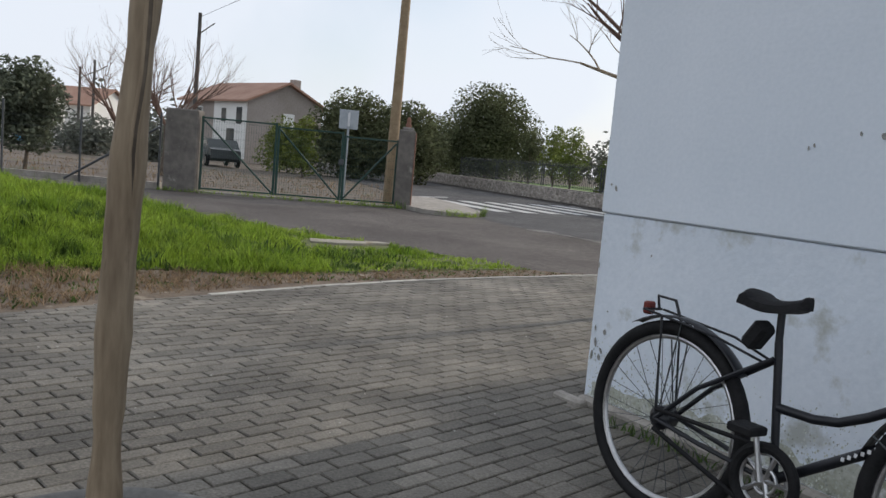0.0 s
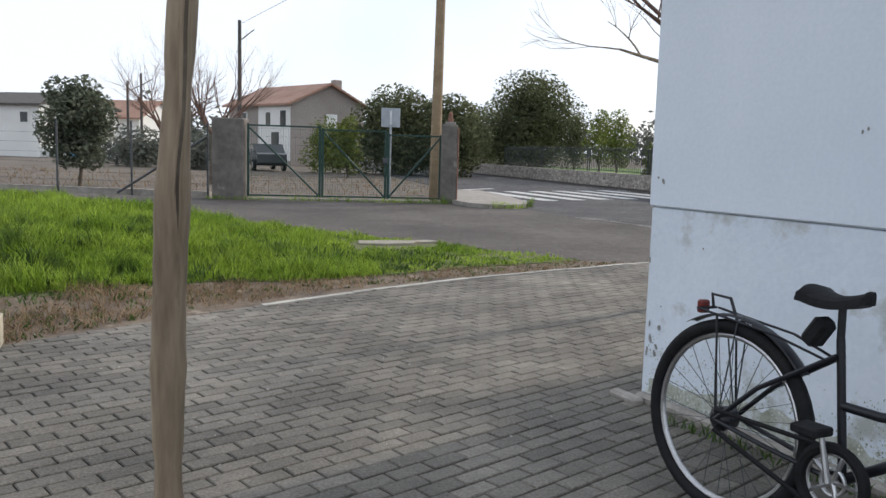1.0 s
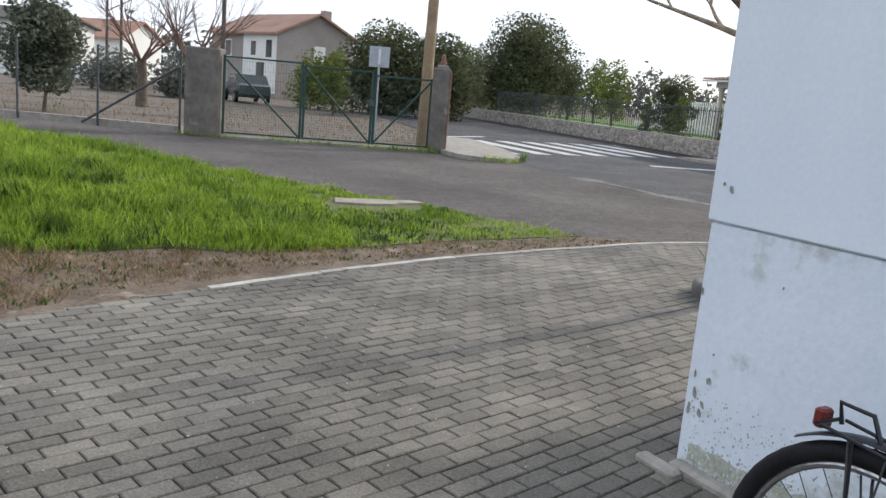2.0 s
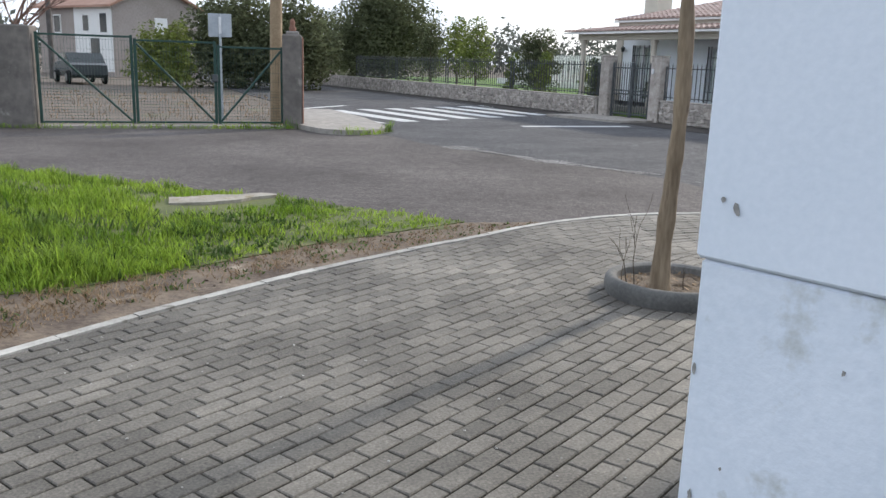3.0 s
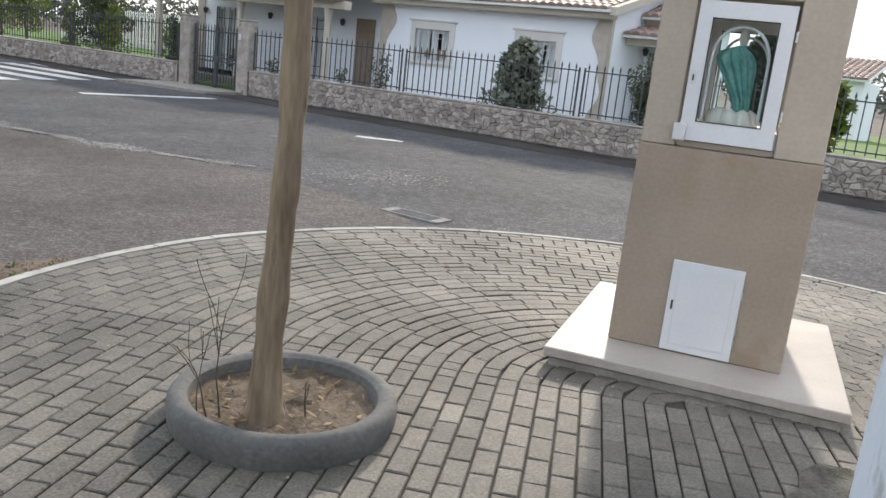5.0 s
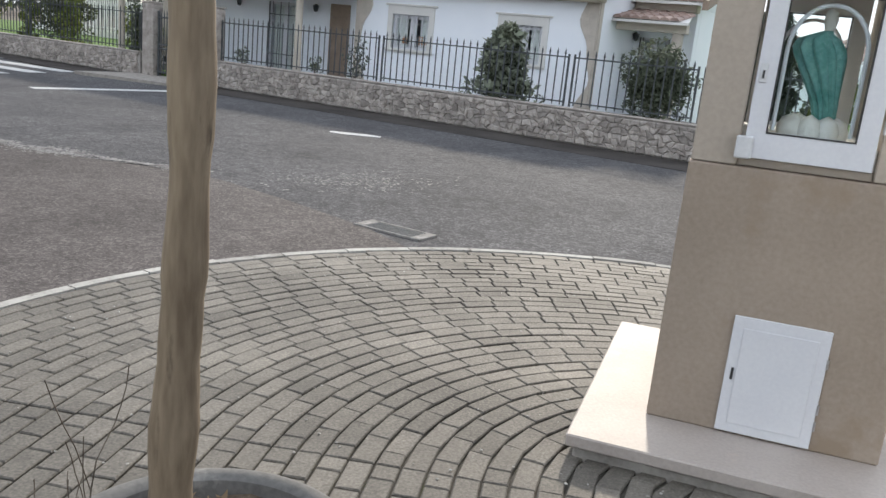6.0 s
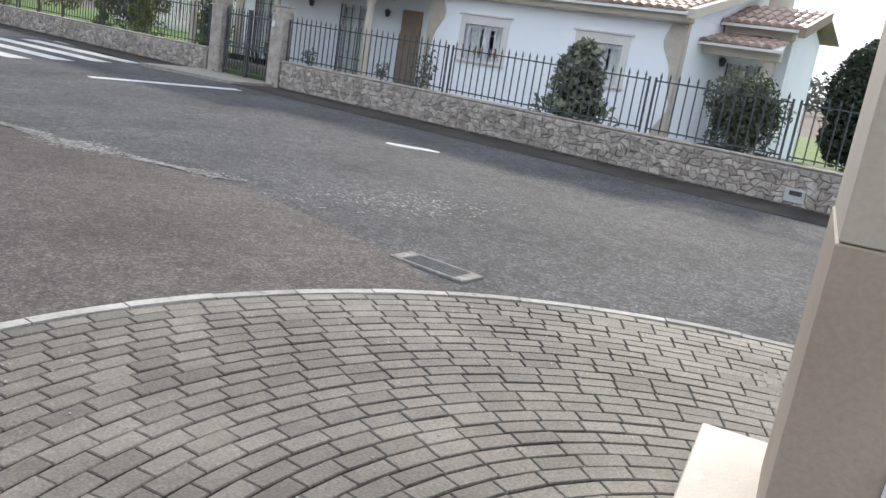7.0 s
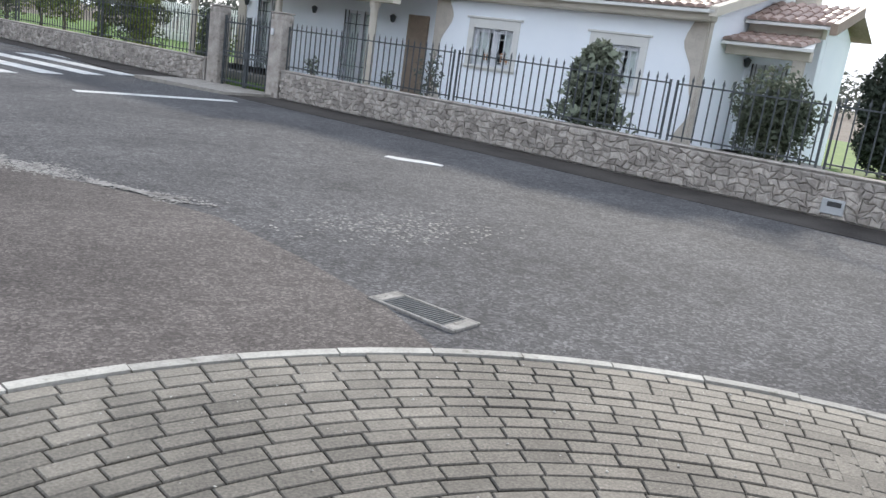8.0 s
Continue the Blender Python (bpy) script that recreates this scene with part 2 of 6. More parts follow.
M_LEAF_C = material("yellow_green_leaves", (0.08, 0.115, 0.02), (0.20, 0.23, 0.05), 0.9, 0.6, 0.0, 6, island=0.4, thin=0.3)
M_LEAF_D = material("far_leaves", (0.085, 0.095, 0.08), (0.15, 0.16, 0.13), 0.3, 0.8, 0.0, 3, island=0.35, thin=0.3)
M_OLEANDER = material("grey_green_leaves", (0.12, 0.14, 0.105), (0.27, 0.295, 0.22), 1.4, 0.65, 0.0, 6, island=0.5, thin=0.3, spec=0.25)
M_CONIFER = material("conifer_leaves", (0.04, 0.05, 0.04), (0.085, 0.10, 0.075), 0.9, 0.8, 0.0, 6, island=0.4, thin=0.2, spec=0.1)
M_SURROUND = material("window_surround", (0.62, 0.61, 0.585), (0.70, 0.69, 0.66), 3, 0.85, 0.15, 40)
M_LAWN = material("lawn", (0.055, 0.12, 0.014), (0.115, 0.19, 0.028), 3, 0.9, 0.6, 40)
M_FAR_WALL = material("far_white_wall", (0.68, 0.68, 0.66), (0.76, 0.76, 0.74), 0.6, 0.9, 0.1, 10)
M_FAR_GREY = material("far_grey_wall", (0.27, 0.235, 0.21), (0.36, 0.32, 0.295), 0.5, 0.9, 0.2, 8)
M_CAR = material("car_paint", (0.022, 0.028, 0.03), (0.03, 0.036, 0.038), 3, 0.25, 0.0, 40)
M_CARGLASS = material("dark_window", (0.03, 0.035, 0.04), (0.05, 0.055, 0.06), 4, 0.08, 0.0, 40)
M_PLASTIC = material("pale_plastic", (0.55, 0.56, 0.57), (0.66, 0.67, 0.68), 8, 0.5, 0.05, 60)
M_MOULD = material("mould", (0.33, 0.35, 0.29), (0.54, 0.56, 0.53), 14, 0.95, 0.3, 60, island=0.4)
M_METER = material("grey_plastic", (0.38, 0.39, 0.40), (0.47, 0.48, 0.49), 8, 0.5, 0.05, 60)
M_PIER = material("stained_concrete", (0.10, 0.092, 0.084), (0.18, 0.162, 0.147), 2.2, 0.95, 0.5, 9, spots=(0.25, 0.235, 0.215), spot_scale=2.6, spot_cut=0.6, bump_size=0.02)
M_GUTTER = material("dark_gutter", (0.034, 0.03, 0.028), (0.075, 0.068, 0.062), 1.2, 0.95, 0.8, 30, spots=(0.12, 0.11, 0.10), spot_scale=6, spot_cut=0.66, bump_size=0.02, spec=0.15)
M_BLOCK = material("cinder_block", (0.33, 0.30, 0.235), (0.46, 0.425, 0.345), 8, 0.95, 0.6, 70)
M_DOOR = material("brown_door", (0.21, 0.155, 0.115), (0.29, 0.22, 0.165), 4, 0.6, 0.2, 30)
M_CURTAIN = material("curtain", (0.66, 0.66, 0.64), (0.78, 0.78, 0.76), 3, 0.9, 0.1, 20)
M_ORANGE = material("window_decor", (0.36, 0.16, 0.08), (0.48, 0.25, 0.14), 9, 0.7, 0.0, 30)
M_BLUE = material("blue_sheet", (0.08, 0.28, 0.45), (0.12, 0.35, 0.52), 2, 0.6, 0.0, 20)


# ---- building tools ----
class Form:
    """Gathers vertices and faces of one mesh."""

    def __init__(self):
        self.v, self.f = [], []

    def add(self, verts, faces):
        k = len(self.v)
        self.v += [tuple(p) for p in verts]
        self.f += [tuple(k + i for i in q) for q in faces]
        return self

    def box(self, x0, x1, y0, y1, z0, z1, m=None, c=0.0):
        """A block; c: the chamfer of its edges."""
        pts, faces = [], []
        if c <= 0:
            pts = [(x, y, z) for z in (z0, z1) for x, y in ((x0, y0), (x1, y0), (x1, y1), (x0, y1))]
            faces = [(3, 2, 1, 0), (4, 5, 6, 7), (0, 1, 5, 4), (1, 2, 6, 5), (2, 3, 7, 6), (3, 0, 4, 7)]
        else:
            for z, i in ((z0, c), (z0 + c, 0), (z1 - c, 0), (z1, c)):
                a, b, d, e = x0 + i, x1 - i, y0 + i, y1 - i
                k = c if i == 0 else c * 0.4
                pts += [(a + k, d, z), (b - k, d, z), (b, d + k, z), (b, e - k, z), (b - k, e, z), (a + k, e, z), (a, e - k, z), (a, d + k, z)]
            faces = [tuple(range(7, -1, -1)), tuple(range(24, 32))]
            for r in range(3):
                faces += [(8 * r + i, 8 * r + (i + 1) % 8, 8 * r + 8 + (i + 1) % 8, 8 * r + 8 + i) for i in range(8)]
        if m is not None:
            pts = [m @ Vector(p) for p in pts]
        return self.add(pts, faces)

    def ring(self, x0, x1, z0, z1, a0, a1, b0, b1, y0, y1):
        """An upright rectangular frame round the opening a0..a1, b0..b1, between y0 and y1."""
        flat = [(x0, z0), (x1, z0), (x1, z1), (x0, z1), (a0, b0), (a1, b0), (a1, b1), (a0, b1)]
        verts = [(x, y0, z) for x, z in flat] + [(x, y1, z) for x, z in flat]
        faces = []
        for i in range(4):
            j = (i + 1) % 4
            faces += [(i, j, 4 + j, 4 + i), (8 + j, 8 + i, 12 + i, 12 + j), (j, i, 8 + i, 8 + j), (4 + i, 4 + j, 12 + j, 12 + i)]
        return self.add(verts, faces)

    def tube(self, path, radii, n=10, cap=True, closed=False):
        """A round bar along a path, with one radius or one per point."""
        path = [Vector(p) for p in path]
        if not hasattr(radii, "__len__"):
            radii = [radii] * len(path)
        verts, faces, ref = [], [], None
        count = len(path)
        for i, p in enumerate(path):
            if closed:
                d = path[(i + 1) % count] - path[i - 1]
            else:
                d = path[min(i + 1, count - 1)] - path[max(i - 1, 0)]
            d.normalize()
            if ref is None:
                ref = d.orthogonal().normalized()
            ref = (ref - d * ref.dot(d))
            ref = ref.normalized() if ref.length > 1e-6 else d.orthogonal().normalized()
            side = d.cross(ref)
            for k in range(n):
                a = 2 * math.pi * k / n
                verts.append(p + (ref * math.cos(a) + side * math.sin(a)) * radii[i])
        for i in range(count if closed else count - 1):
            j = (i + 1) % count
            faces += [(n * i + k, n * i + (k + 1) % n, n * j + (k + 1) % n, n * j + k) for k in range(n)]
        if cap and not closed:
            faces += [tuple(range(n - 1, -1, -1)), tuple(range(n * (count - 1), n * count))]
        return self.add(verts, faces)

    def lathe(self, profile, n=32, m=None):
        """A profile of (radius, height) turned round the z axis."""
        verts = [(r * math.cos(2 * math.pi * k / n), r * math.sin(2 * math.pi * k / n), z) for r, z in profile for k in range(n)]
        faces = [(n * i + k, n * i + (k + 1) % n, n * i + n + (k + 1) % n, n * i + n + k) for i in range(len(profile) - 1) for k in range(n)]
        if m is not None:
            verts = [m @ Vector(p) for p in verts]
        return self.add(verts, faces)

    def prism(self, outline, z0, z1, m=None):
        """A flat outline (x, y), counter-clockwise, raised from z0 to z1."""
        n = len(outline)
        verts = [(x, y, z0) for x, y in outline] + [(x, y, z1) for x, y in outline]
        faces = [tuple(range(n - 1, -1, -1)), tuple(range(n, 2 * n))] + [(i, (i + 1) % n, n + (i + 1) % n, n + i) for i in range(n)]
        if m is not None:
            verts = [m @ Vector(p) for p in verts]
        return self.add(verts, faces)

    def mesh(self, name, mat, smooth=False):
        me = bpy.data.meshes.new(name)
        me.from_pydata(self.v, [], self.f)
        me.materials.append(mat)
        if smooth:
            me.polygons.foreach_set("use_smooth", [True] * len(me.polygons))
            me.set_sharp_from_angle(angle=radians(40))
        me.update()
        return me


def part(name, form, mat, parent=None, label="", smooth=False):
    ob = new(name, form.mesh(name, mat, smooth))
    ob.parent = parent
    if label:
        ob["label"] = label
    return ob


def piece(name, me, m, parent):
    ob = new(name, me)
    ob.parent = parent
    ob.matrix_basis = m
    return ob


def thing(name, m, label, category, group=""):
    ob = new(name)
    ob.empty_display_size = 0.2
    ob.matrix_basis = m
    return tagged(ob, label, category, group)


def structure(name, form, mat, label, category="", smooth=False):
    return tagged(part(name, form, mat, None, "", smooth), label, category or name.split("_")[0], kind="structure")


def stuff(name, form, mat, label, category, parent=None):
    return tagged(part(name, form, mat, parent), label, category, kind="stuff")


rnd = random.Random(7)

# ---- plan of the pavement: rows of pavers run straight along T, then turn round C ----
C = Vector((4.30, 5.63))
T = Vector((0.72, 0.694))
N = Vector((-0.694, 0.72))
R = 3.80
A_START = math.atan2(N.y, N.x)
A_END = radians(-35)


def rim(s):
    """How far the outer kerb lies from C's line at the run s (s < 0: the straight stretch)."""
    if s >= 0:
        return R
    if s > -4.8:
        return R + 0.17 * math.sin(math.pi * -s / 4.8)
    return R + 0.15 * (s + 4.8)


def spot(s, off):
    """The place at the run s and the distance off from C's line."""
    if s < 0:
        return C + T * s + N * off
    a = A_START - s / R
    return C + Vector((math.cos(a), math.sin(a))) * off


S_END = (A_START - A_END) * R
outline = [spot(s, rim(s)) for s in [-12 + 0.5 * i for i in range(24)]] + [spot(S_END * i / 40, R) for i in range(41)]

# ---- ground, roads ----
ground_form = Form().add([(-700, -700, -0.07), (700, -700, -0.07), (700, 700, -0.07), (-700, 700, -0.07)], [(0, 1, 2, 3)])
structure("ground", ground_form, M_FIELD, "bare brown field soil with patches of weeds", "ground")

HD = Vector((0.338, -0.941))
HN = Vector((0.941, 0.338))
HO = Vector((8.9, 26.5))


def street(u, v):
    return HO + HD * u + HN * v


def house_pose(u, v, z=0.0, turn=0.0):
    p = street(u, v)
    return Matrix(((HD.x, HN.x, 0, p.x), (HD.y, HN.y, 0, p.y), (0, 0, 1, z), (0, 0, 0, 1))) @ pose(0, 0, 0, 0, 0, turn)


road_outline = [street(60, -1.25), street(2.3, -1.25), street(0, -1.9), street(-7, -0.75), street(-18, -0.6), street(-60, 3), street(-75, 3),
                street(-75, -4.2), street(-42, -4.6), (-3.2, 37), (-1.0, 29), (-0.2, 23.5), (-0.3, 20.3), (1.2, 18.5), (1.2, 9.0), (4.0, 6.0), (6.0, 2.0), street(38, -9), street(60, -9)]
road_outline = [tuple(p) for p in road_outline][::-1]
main_road = structure("road", Form().prism(road_outline, -0.075, -0.045), M_ROAD, "dark worn asphalt main road with coarse chippings", "road")

side_outline = [(-70, 27.5), (-70, 20.5), (-14, 15.6), (-6, 13.3), (-2.6, 11.5), (-0.1, 10.0), (1.5, 8.7), (4.3, 8.2), (5.36, 9.2), (5.42, 10.1), (5.28, 11.2), (5.05, 12.35), (4.6, 13.15),
                (4.0, 13.85), (3.5, 14.7), (2.75, 15.75), (1.95, 17.1), (1.45, 18.6), (0.7, 18.4), (-0.35, 19.6), (-2.4, 19.45), (-6.2, 18.75), (-13, 19.7)]
structure("side_road", Form().prism(side_outline, -0.07, -0.036), M_SIDE, "pale brown-grey asphalt side road with a worn edge", "road")

bank = [(-14, 15.6), (-6, 13.3), (-2.6, 11.5), (-0.1, 10.0), (1.5, 8.95), (2.5, 9.0), (1.3, 7.6), (-1, 5.4), (-3.4, 2.6), (-5, -1), (-9, -7), (-25, -7), (-25, 17)]
structure("verge", Form().prism(bank[::-1], -0.07, -0.022), M_DIRT, "dry bare earth verge beside the paving", "verge")

structure("pavement", Form().prism([tuple(p) for p in outline + [Vector((9, 2)), Vector((9, -12)), Vector((-7, -12))]][::-1], -0.09, -0.014), M_JOINT,
          "grey concrete block paving in running bond, curving round the corner", "pavement")
pavement = bpy.data.objects["pavement"]

# kerb of flush concrete stones
kerb = tagged(new("kerb"), "flush pale concrete edging stones round the paving", "kerb", kind="structure")
s = -4.6
while s < S_END - 0.5:
    form = Form()
    top, low = [], []
    cut = 0.004
    for i in range(4):
        q = s + cut + (0.5 - 2 * cut) * i / 3
        a, b = spot(q, rim(q)), spot(q, rim(q) - 0.07)
        top += [a, b]
    lift = rnd.uniform(-0.003, 0.004)
    verts = [(p.x, p.y, 0.008 + lift) for p in top] + [(p.x, p.y, -0.08) for p in top]
    faces = []
    for i in range(3):
        faces += [(2 * i, 2 * i + 2, 2 * i + 3, 2 * i + 1), (2 * i, 8 + 2 * i, 10 + 2 * i, 2 * i + 2), (2 * i + 1, 2 * i + 3, 11 + 2 * i, 9 + 2 * i)]
    faces += [(0, 1, 9, 8), (6, 14, 15, 7)]
    form.add(verts, faces)
    part("kerb_stone", form, M_KERB, kerb)
    s += 0.5

# road markings, thin paint films on the asphalt
def marking(name, corners, mat, label, z=-0.045):
    tagged(part(name, Form().prism(corners, z + 0.001, z + 0.006), mat), label, "road marking", kind="structure")


stripe = Vector((-0.42, 0.907))
across = Vector((0.907, 0.42))
for i in range(8):
    near = Vector((1.45, 21.95)) + Vector((0.93, 0.80)) * i
    far = near + stripe * 4.6
    w = across * 0.26
    marking("zebra_stripe", [tuple(near - w), tuple(near + w), tuple(far + w), tuple(far - w)], M_LINE, "white zebra crossing stripe on the asphalt")
marking("stop_line", [(5.2, 21.75), (8.3, 22.45), (8.25, 22.75), (5.15, 22.05)], M_LINE, "white painted stop line on the main road")
marking("edge_line", [(-0.4, 27.4), (0.9, 29.5), (0.7, 29.6), (-0.6, 27.5)], M_LINE, "white painted line beyond the crossing")
marking("lane_dash", [(8.5, 16.25), (8.6, 16.02), (9.12, 15.66), (9.2, 15.75), (9.12, 15.95), (8.62, 16.36)], M_LINE, "short worn white lane dash")
edge = [Vector(p) for p in ((2.45, 16.5), (2.8, 15.9), (3.55, 14.75), (4.0, 13.95), (4.75, 13.1), (5.1, 12.4), (5.4, 11.3))]
worn = Form()
for i in range(7600):
    k = 4.6 * rnd.random() ** 1.25
    a, b = edge[int(k)], edge[int(k) + 1]
    d = (b - a).normalized()
    n = Vector((-d.y, d.x))
    p = a + (b - a) * (k - int(k)) + n * rnd.gauss(0.03, 0.085 + 0.05 * math.sin(3 * k))
    lift = -0.034
    if noise.noise(Vector((p.x * 1.7, p.y * 1.7, 5.0))) < rnd.uniform(-0.45, 0.25):
        continue
    if i > 7000:
        p, lift = Vector((rnd.gauss(6.6, 0.55), rnd.gauss(12.1, 0.3))), -0.043
    r0 = rnd.uniform(0.006, 0.026)
    turn = rnd.uniform(0, 6.283)
    worn.add([(p.x + r0 * rnd.uniform(0.5, 1) * math.cos(turn + t), p.y + r0 * rnd.uniform(0.5, 1) * math.sin(turn + t), lift + 0.0003 * (i % 5)) for t in (0, 1.05, 2.1, 3.14, 4.2, 5.25)], [(0, 1, 2, 3, 4, 5)])
tagged(part("worn_line", worn, M_WORN), "scattered flakes of a worn-off pale line where the roads join", "road marking", kind="stuff")

# storm drain grate
M_SLAB2 = material("worn_frame", (0.17, 0.16, 0.145), (0.33, 0.315, 0.29), 9, 0.95, 0.6, 50, spots=(0.10, 0.09, 0.08), spot_scale=12, spot_cut=0.55)
grate_m = pose(5.615, 9.975, -0.036, 0, 0, -70)
grate = thing("drain_grate", grate_m, "rusty steel drain grate in a pale concrete frame", "drain")
f = Form()
for x0, x1, y0, y1 in ((-0.345, 0.345, -0.135, -0.112), (-0.345, 0.345, 0.112, 0.135), (-0.345, -0.25, -0.112, 0.112), (0.25, 0.345, -0.112, 0.112)):
    f.box(x0, x1, y0, y1, -0.03, 0.010, c=0.004)
part("frame", f, M_SLAB2, grate, "pale concrete frame")
# a thin black plate paints the shade of the pit below the bars
part("pit", Form().box(-0.25, 0.25, -0.112, 0.112, -0.028, -0.02), M_DARKLINE, grate, "black plate painted as the pit's shade")
for i in range(19):
    x = -0.243 + i * 0.0262
    part("bar", Form().box(x, x + 0.0125, -0.111, 0.111, -0.012, 0.006, c=0.003), M_IRON, grate)
for y in (-0.035, 0.035):
    part("cross_bar", Form().box(-0.248, 0.248, y - 0.006, y + 0.006, -0.016, -0.0125), M_IRON, grate)

# traffic island in front of the pier
isl = [(-0.45, 19.75), (0.0, 18.75), (0.55, 18.35), (1.1, 18.55), (1.5, 19.25), (1.45, 20.2), (1.15, 22.3), (0.3, 25.5), (-0.5, 25.5), (-0.5, 21.0)]
structure("island", Form().prism(isl, -0.06, 0.07), M_CEMENT, "low concrete island with weeds along its edge", "traffic island")

# concrete slab in the grass
M_SLAB = material("dusty_concrete", (0.22, 0.20, 0.16), (0.36, 0.33, 0.28), 3, 0.95, 0.7, 30, spots=(0.22, 0.18, 0.11), spot_scale=5, spot_cut=0.55, bump_size=0.02)
slab = tagged(part("concrete_slab", Form().prism([(-0.6, -0.16), (-0.2, -0.24), (0.15, -0.2), (0.3, -0.1), (0.66, -0.04), (0.5, 0.16), (0.2, 0.12), (0.0, 0.2), (-0.35, 0.17), (-0.5, 0.22)], -0.035, 0.0), M_SLAB), "pale concrete cover slab sunk in the grass", "slab", kind="structure")
slab.matrix_basis = pose(-0.98, 10.1, 0.022, 0, 0, 24)

# ---- white building ----
K = Vector((1.058, 2.972))
WA = Vector((0.525, -0.851))
WB = Vector((0.852, 0.524))


def wall_frame(z=0):
    return Matrix(((WA.x, WB.x, 0, K.x), (WA.y, WB.y, 0, K.y), (0, 0, 1, z), (0, 0, 0, 1)))


B_LEN, A_LEN = 3.15, 9.0
w = structure("wall_west", Form().box(0.0, A_LEN, 0.012, 0.3, -0.05, 1.06, c=0.007), M_WHITE_LOW, "white rendered lower wall with damp stains at its foot", "wall")
w.matrix_basis = wall_frame()
w = structure("wall_north", Form().box(0.012, 0.3, 0.305, B_LEN, -0.05, 1.06, c=0.012), M_WHITE_LOW, "white rendered lower wall", "wall")
w.matrix_basis = wall_frame()
w = structure("wall_upper_west", Form().box(-0.012, A_LEN, 0.0, 0.3, 1.064, 4.2, c=0.009), M_WHITE, "smooth white rendered wall with small chips in the paint", "wall")
w.matrix_basis = wall_frame()
w = structure("wall_upper_north", Form().box(0.0, 0.3, 0.305, B_LEN + 0.012, 1.064, 4.2, c=0.014), M_WHITE, "smooth white rendered wall", "wall")
w.matrix_basis = wall_frame()
w = structure("wall_east", Form().box(0.305, A_LEN, B_LEN - 0.3, B_LEN, -0.05, 4.2), M_WHITE, "white rendered back wall", "wall")
w.matrix_basis = wall_frame()
w = structure("wall_south", Form().box(A_LEN + 0.004, A_LEN + 0.3, 0.0, B_LEN, -0.05, 4.2), M_WHITE, "white rendered end wall", "wall")
w.matrix_basis = wall_frame()
w = structure("roof_slab", Form().box(-0.1, A_LEN + 0.35, -0.1, B_LEN + 0.1, 4.205, 4.4, c=0.02), M_CEMENT, "flat concrete roof slab", "roof")
w.matrix_basis = wall_frame()
w = structure("wall_footing", Form().box(0.02, A_LEN, -0.06, 0.01, -0.05, 0.035, c=0.015), M_CEMENT, "rough cement footing along the wall", "footing")
w.matrix_basis = wall_frame()
w = structure("corner_stone", Form().box(-0.1, 0.12, -0.14, -0.065, -0.05, 0.03, c=0.015), M_CEMENT, "rough cement stone at the wall corner", "footing")
w.matrix_basis = wall_frame()


def chip(a, z, w, h, turn, seed):
    """A flake of paint gone from the west wall, down to the plaster."""
    q = random.Random(seed)
    pts = []
    for i in range(9):
        t = 2 * math.pi * i / 9
        r = q.uniform(0.6, 1.0)
        pts.append((math.cos(t) * r * w, math.sin(t) * r * h))
    m = wall_frame() @ Matrix.Translation((a, -0.0035 if z > 1.06 else 0.0085, z)) @ pose(0, 0, 0, 90, 0, 0) @ pose(0, 0, 0, 0, 0, turn)
    ob = tagged(part("paint_chip", Form().prism(pts, 0, 0.003), M_PLASTER), "grey bare plaster where the white paint has flaked off", "paint chip", kind="structure")
    ob.matrix_basis = m


for i, (a, z, w_, h_, tn) in enumerate([(0.055, 1.222, 0.007, 0.009, 20), (0.093, 1.203, 0.010, 0.019, 25), (1.535, 1.52, 0.016, 0.02, 0), (1.56, 1.55, 0.014, 0.016, 30), (1.435, 1.527, 0.007, 0.012, 10),
                                        (1.235, 1.472, 0.005, 0.01, 0), (0.015, 0.77, 0.006, 0.02, 5), (0.12, 0.527, 0.005, 0.007, 0), (0.39, 0.875, 0.005, 0.008, 0), (1.21, 1.46, 0.005, 0.012, 0),
                                        (0.115, 0.41, 0.012, 0.02, 0), (0.09, 0.26, 0.012, 0.022, 15), (0.05, 0.34, 0.011, 0.03, 10), (0.03, 0.26, 0.008, 0.035, -5), (0.10, 0.30, 0.009, 0.02, 30), (0.04, 0.42, 0.006, 0.02, 0)]):
    chip(a, z, w_, h_, tn, i)
mould = Form()
q = random.Random(44)
for i in range(4200):
    a, z = q.uniform(0.03, 2.6), 0.035 + 0.34 * q.random() ** 2.8
    if noise.noise(Vector((a * 3.1, 4.0, 2.0))) < q.uniform(-0.5, 0.35):
        continue
    r0 = q.uniform(0.0015, 0.0055) * (1.25 - 1.6 * z)
    pts = [(math.cos(t) * r0 * q.uniform(0.6, 1.2), math.sin(t) * r0 * q.uniform(0.7, 1.6)) for t in [2 * math.pi * k / 7 for k in range(7)]]
    mould.prism(pts, 0, 0.0015 + 0.0006 * (i % 3), wall_frame() @ Matrix.Translation((a, 0.0115, z)) @ pose(0, 0, 0, 90, 0, 0))
tagged(part("wall_mould", mould, M_MOULD), "grey-green mould specks at the foot of the wall", "mould", kind="stuff")
M_DAMP = material("damp_stain", (0.27, 0.28, 0.215), (0.50, 0.51, 0.46), 9, 0.95, 0.4, 45, spots=(0.60, 0.63, 0.66), spot_scale=7, spot_cut=0.54)
q = random.Random(45)
top_edge = [(0.06 + 0.05 * i, 0.05 + 0.10 * max(0.0, 0.55 + noise.noise(Vector((i * 0.21, 2.0, 1.0)))) + 0.035 * q.random() + 0.05 * min(1.0, i / 26)) for i in range(60)]
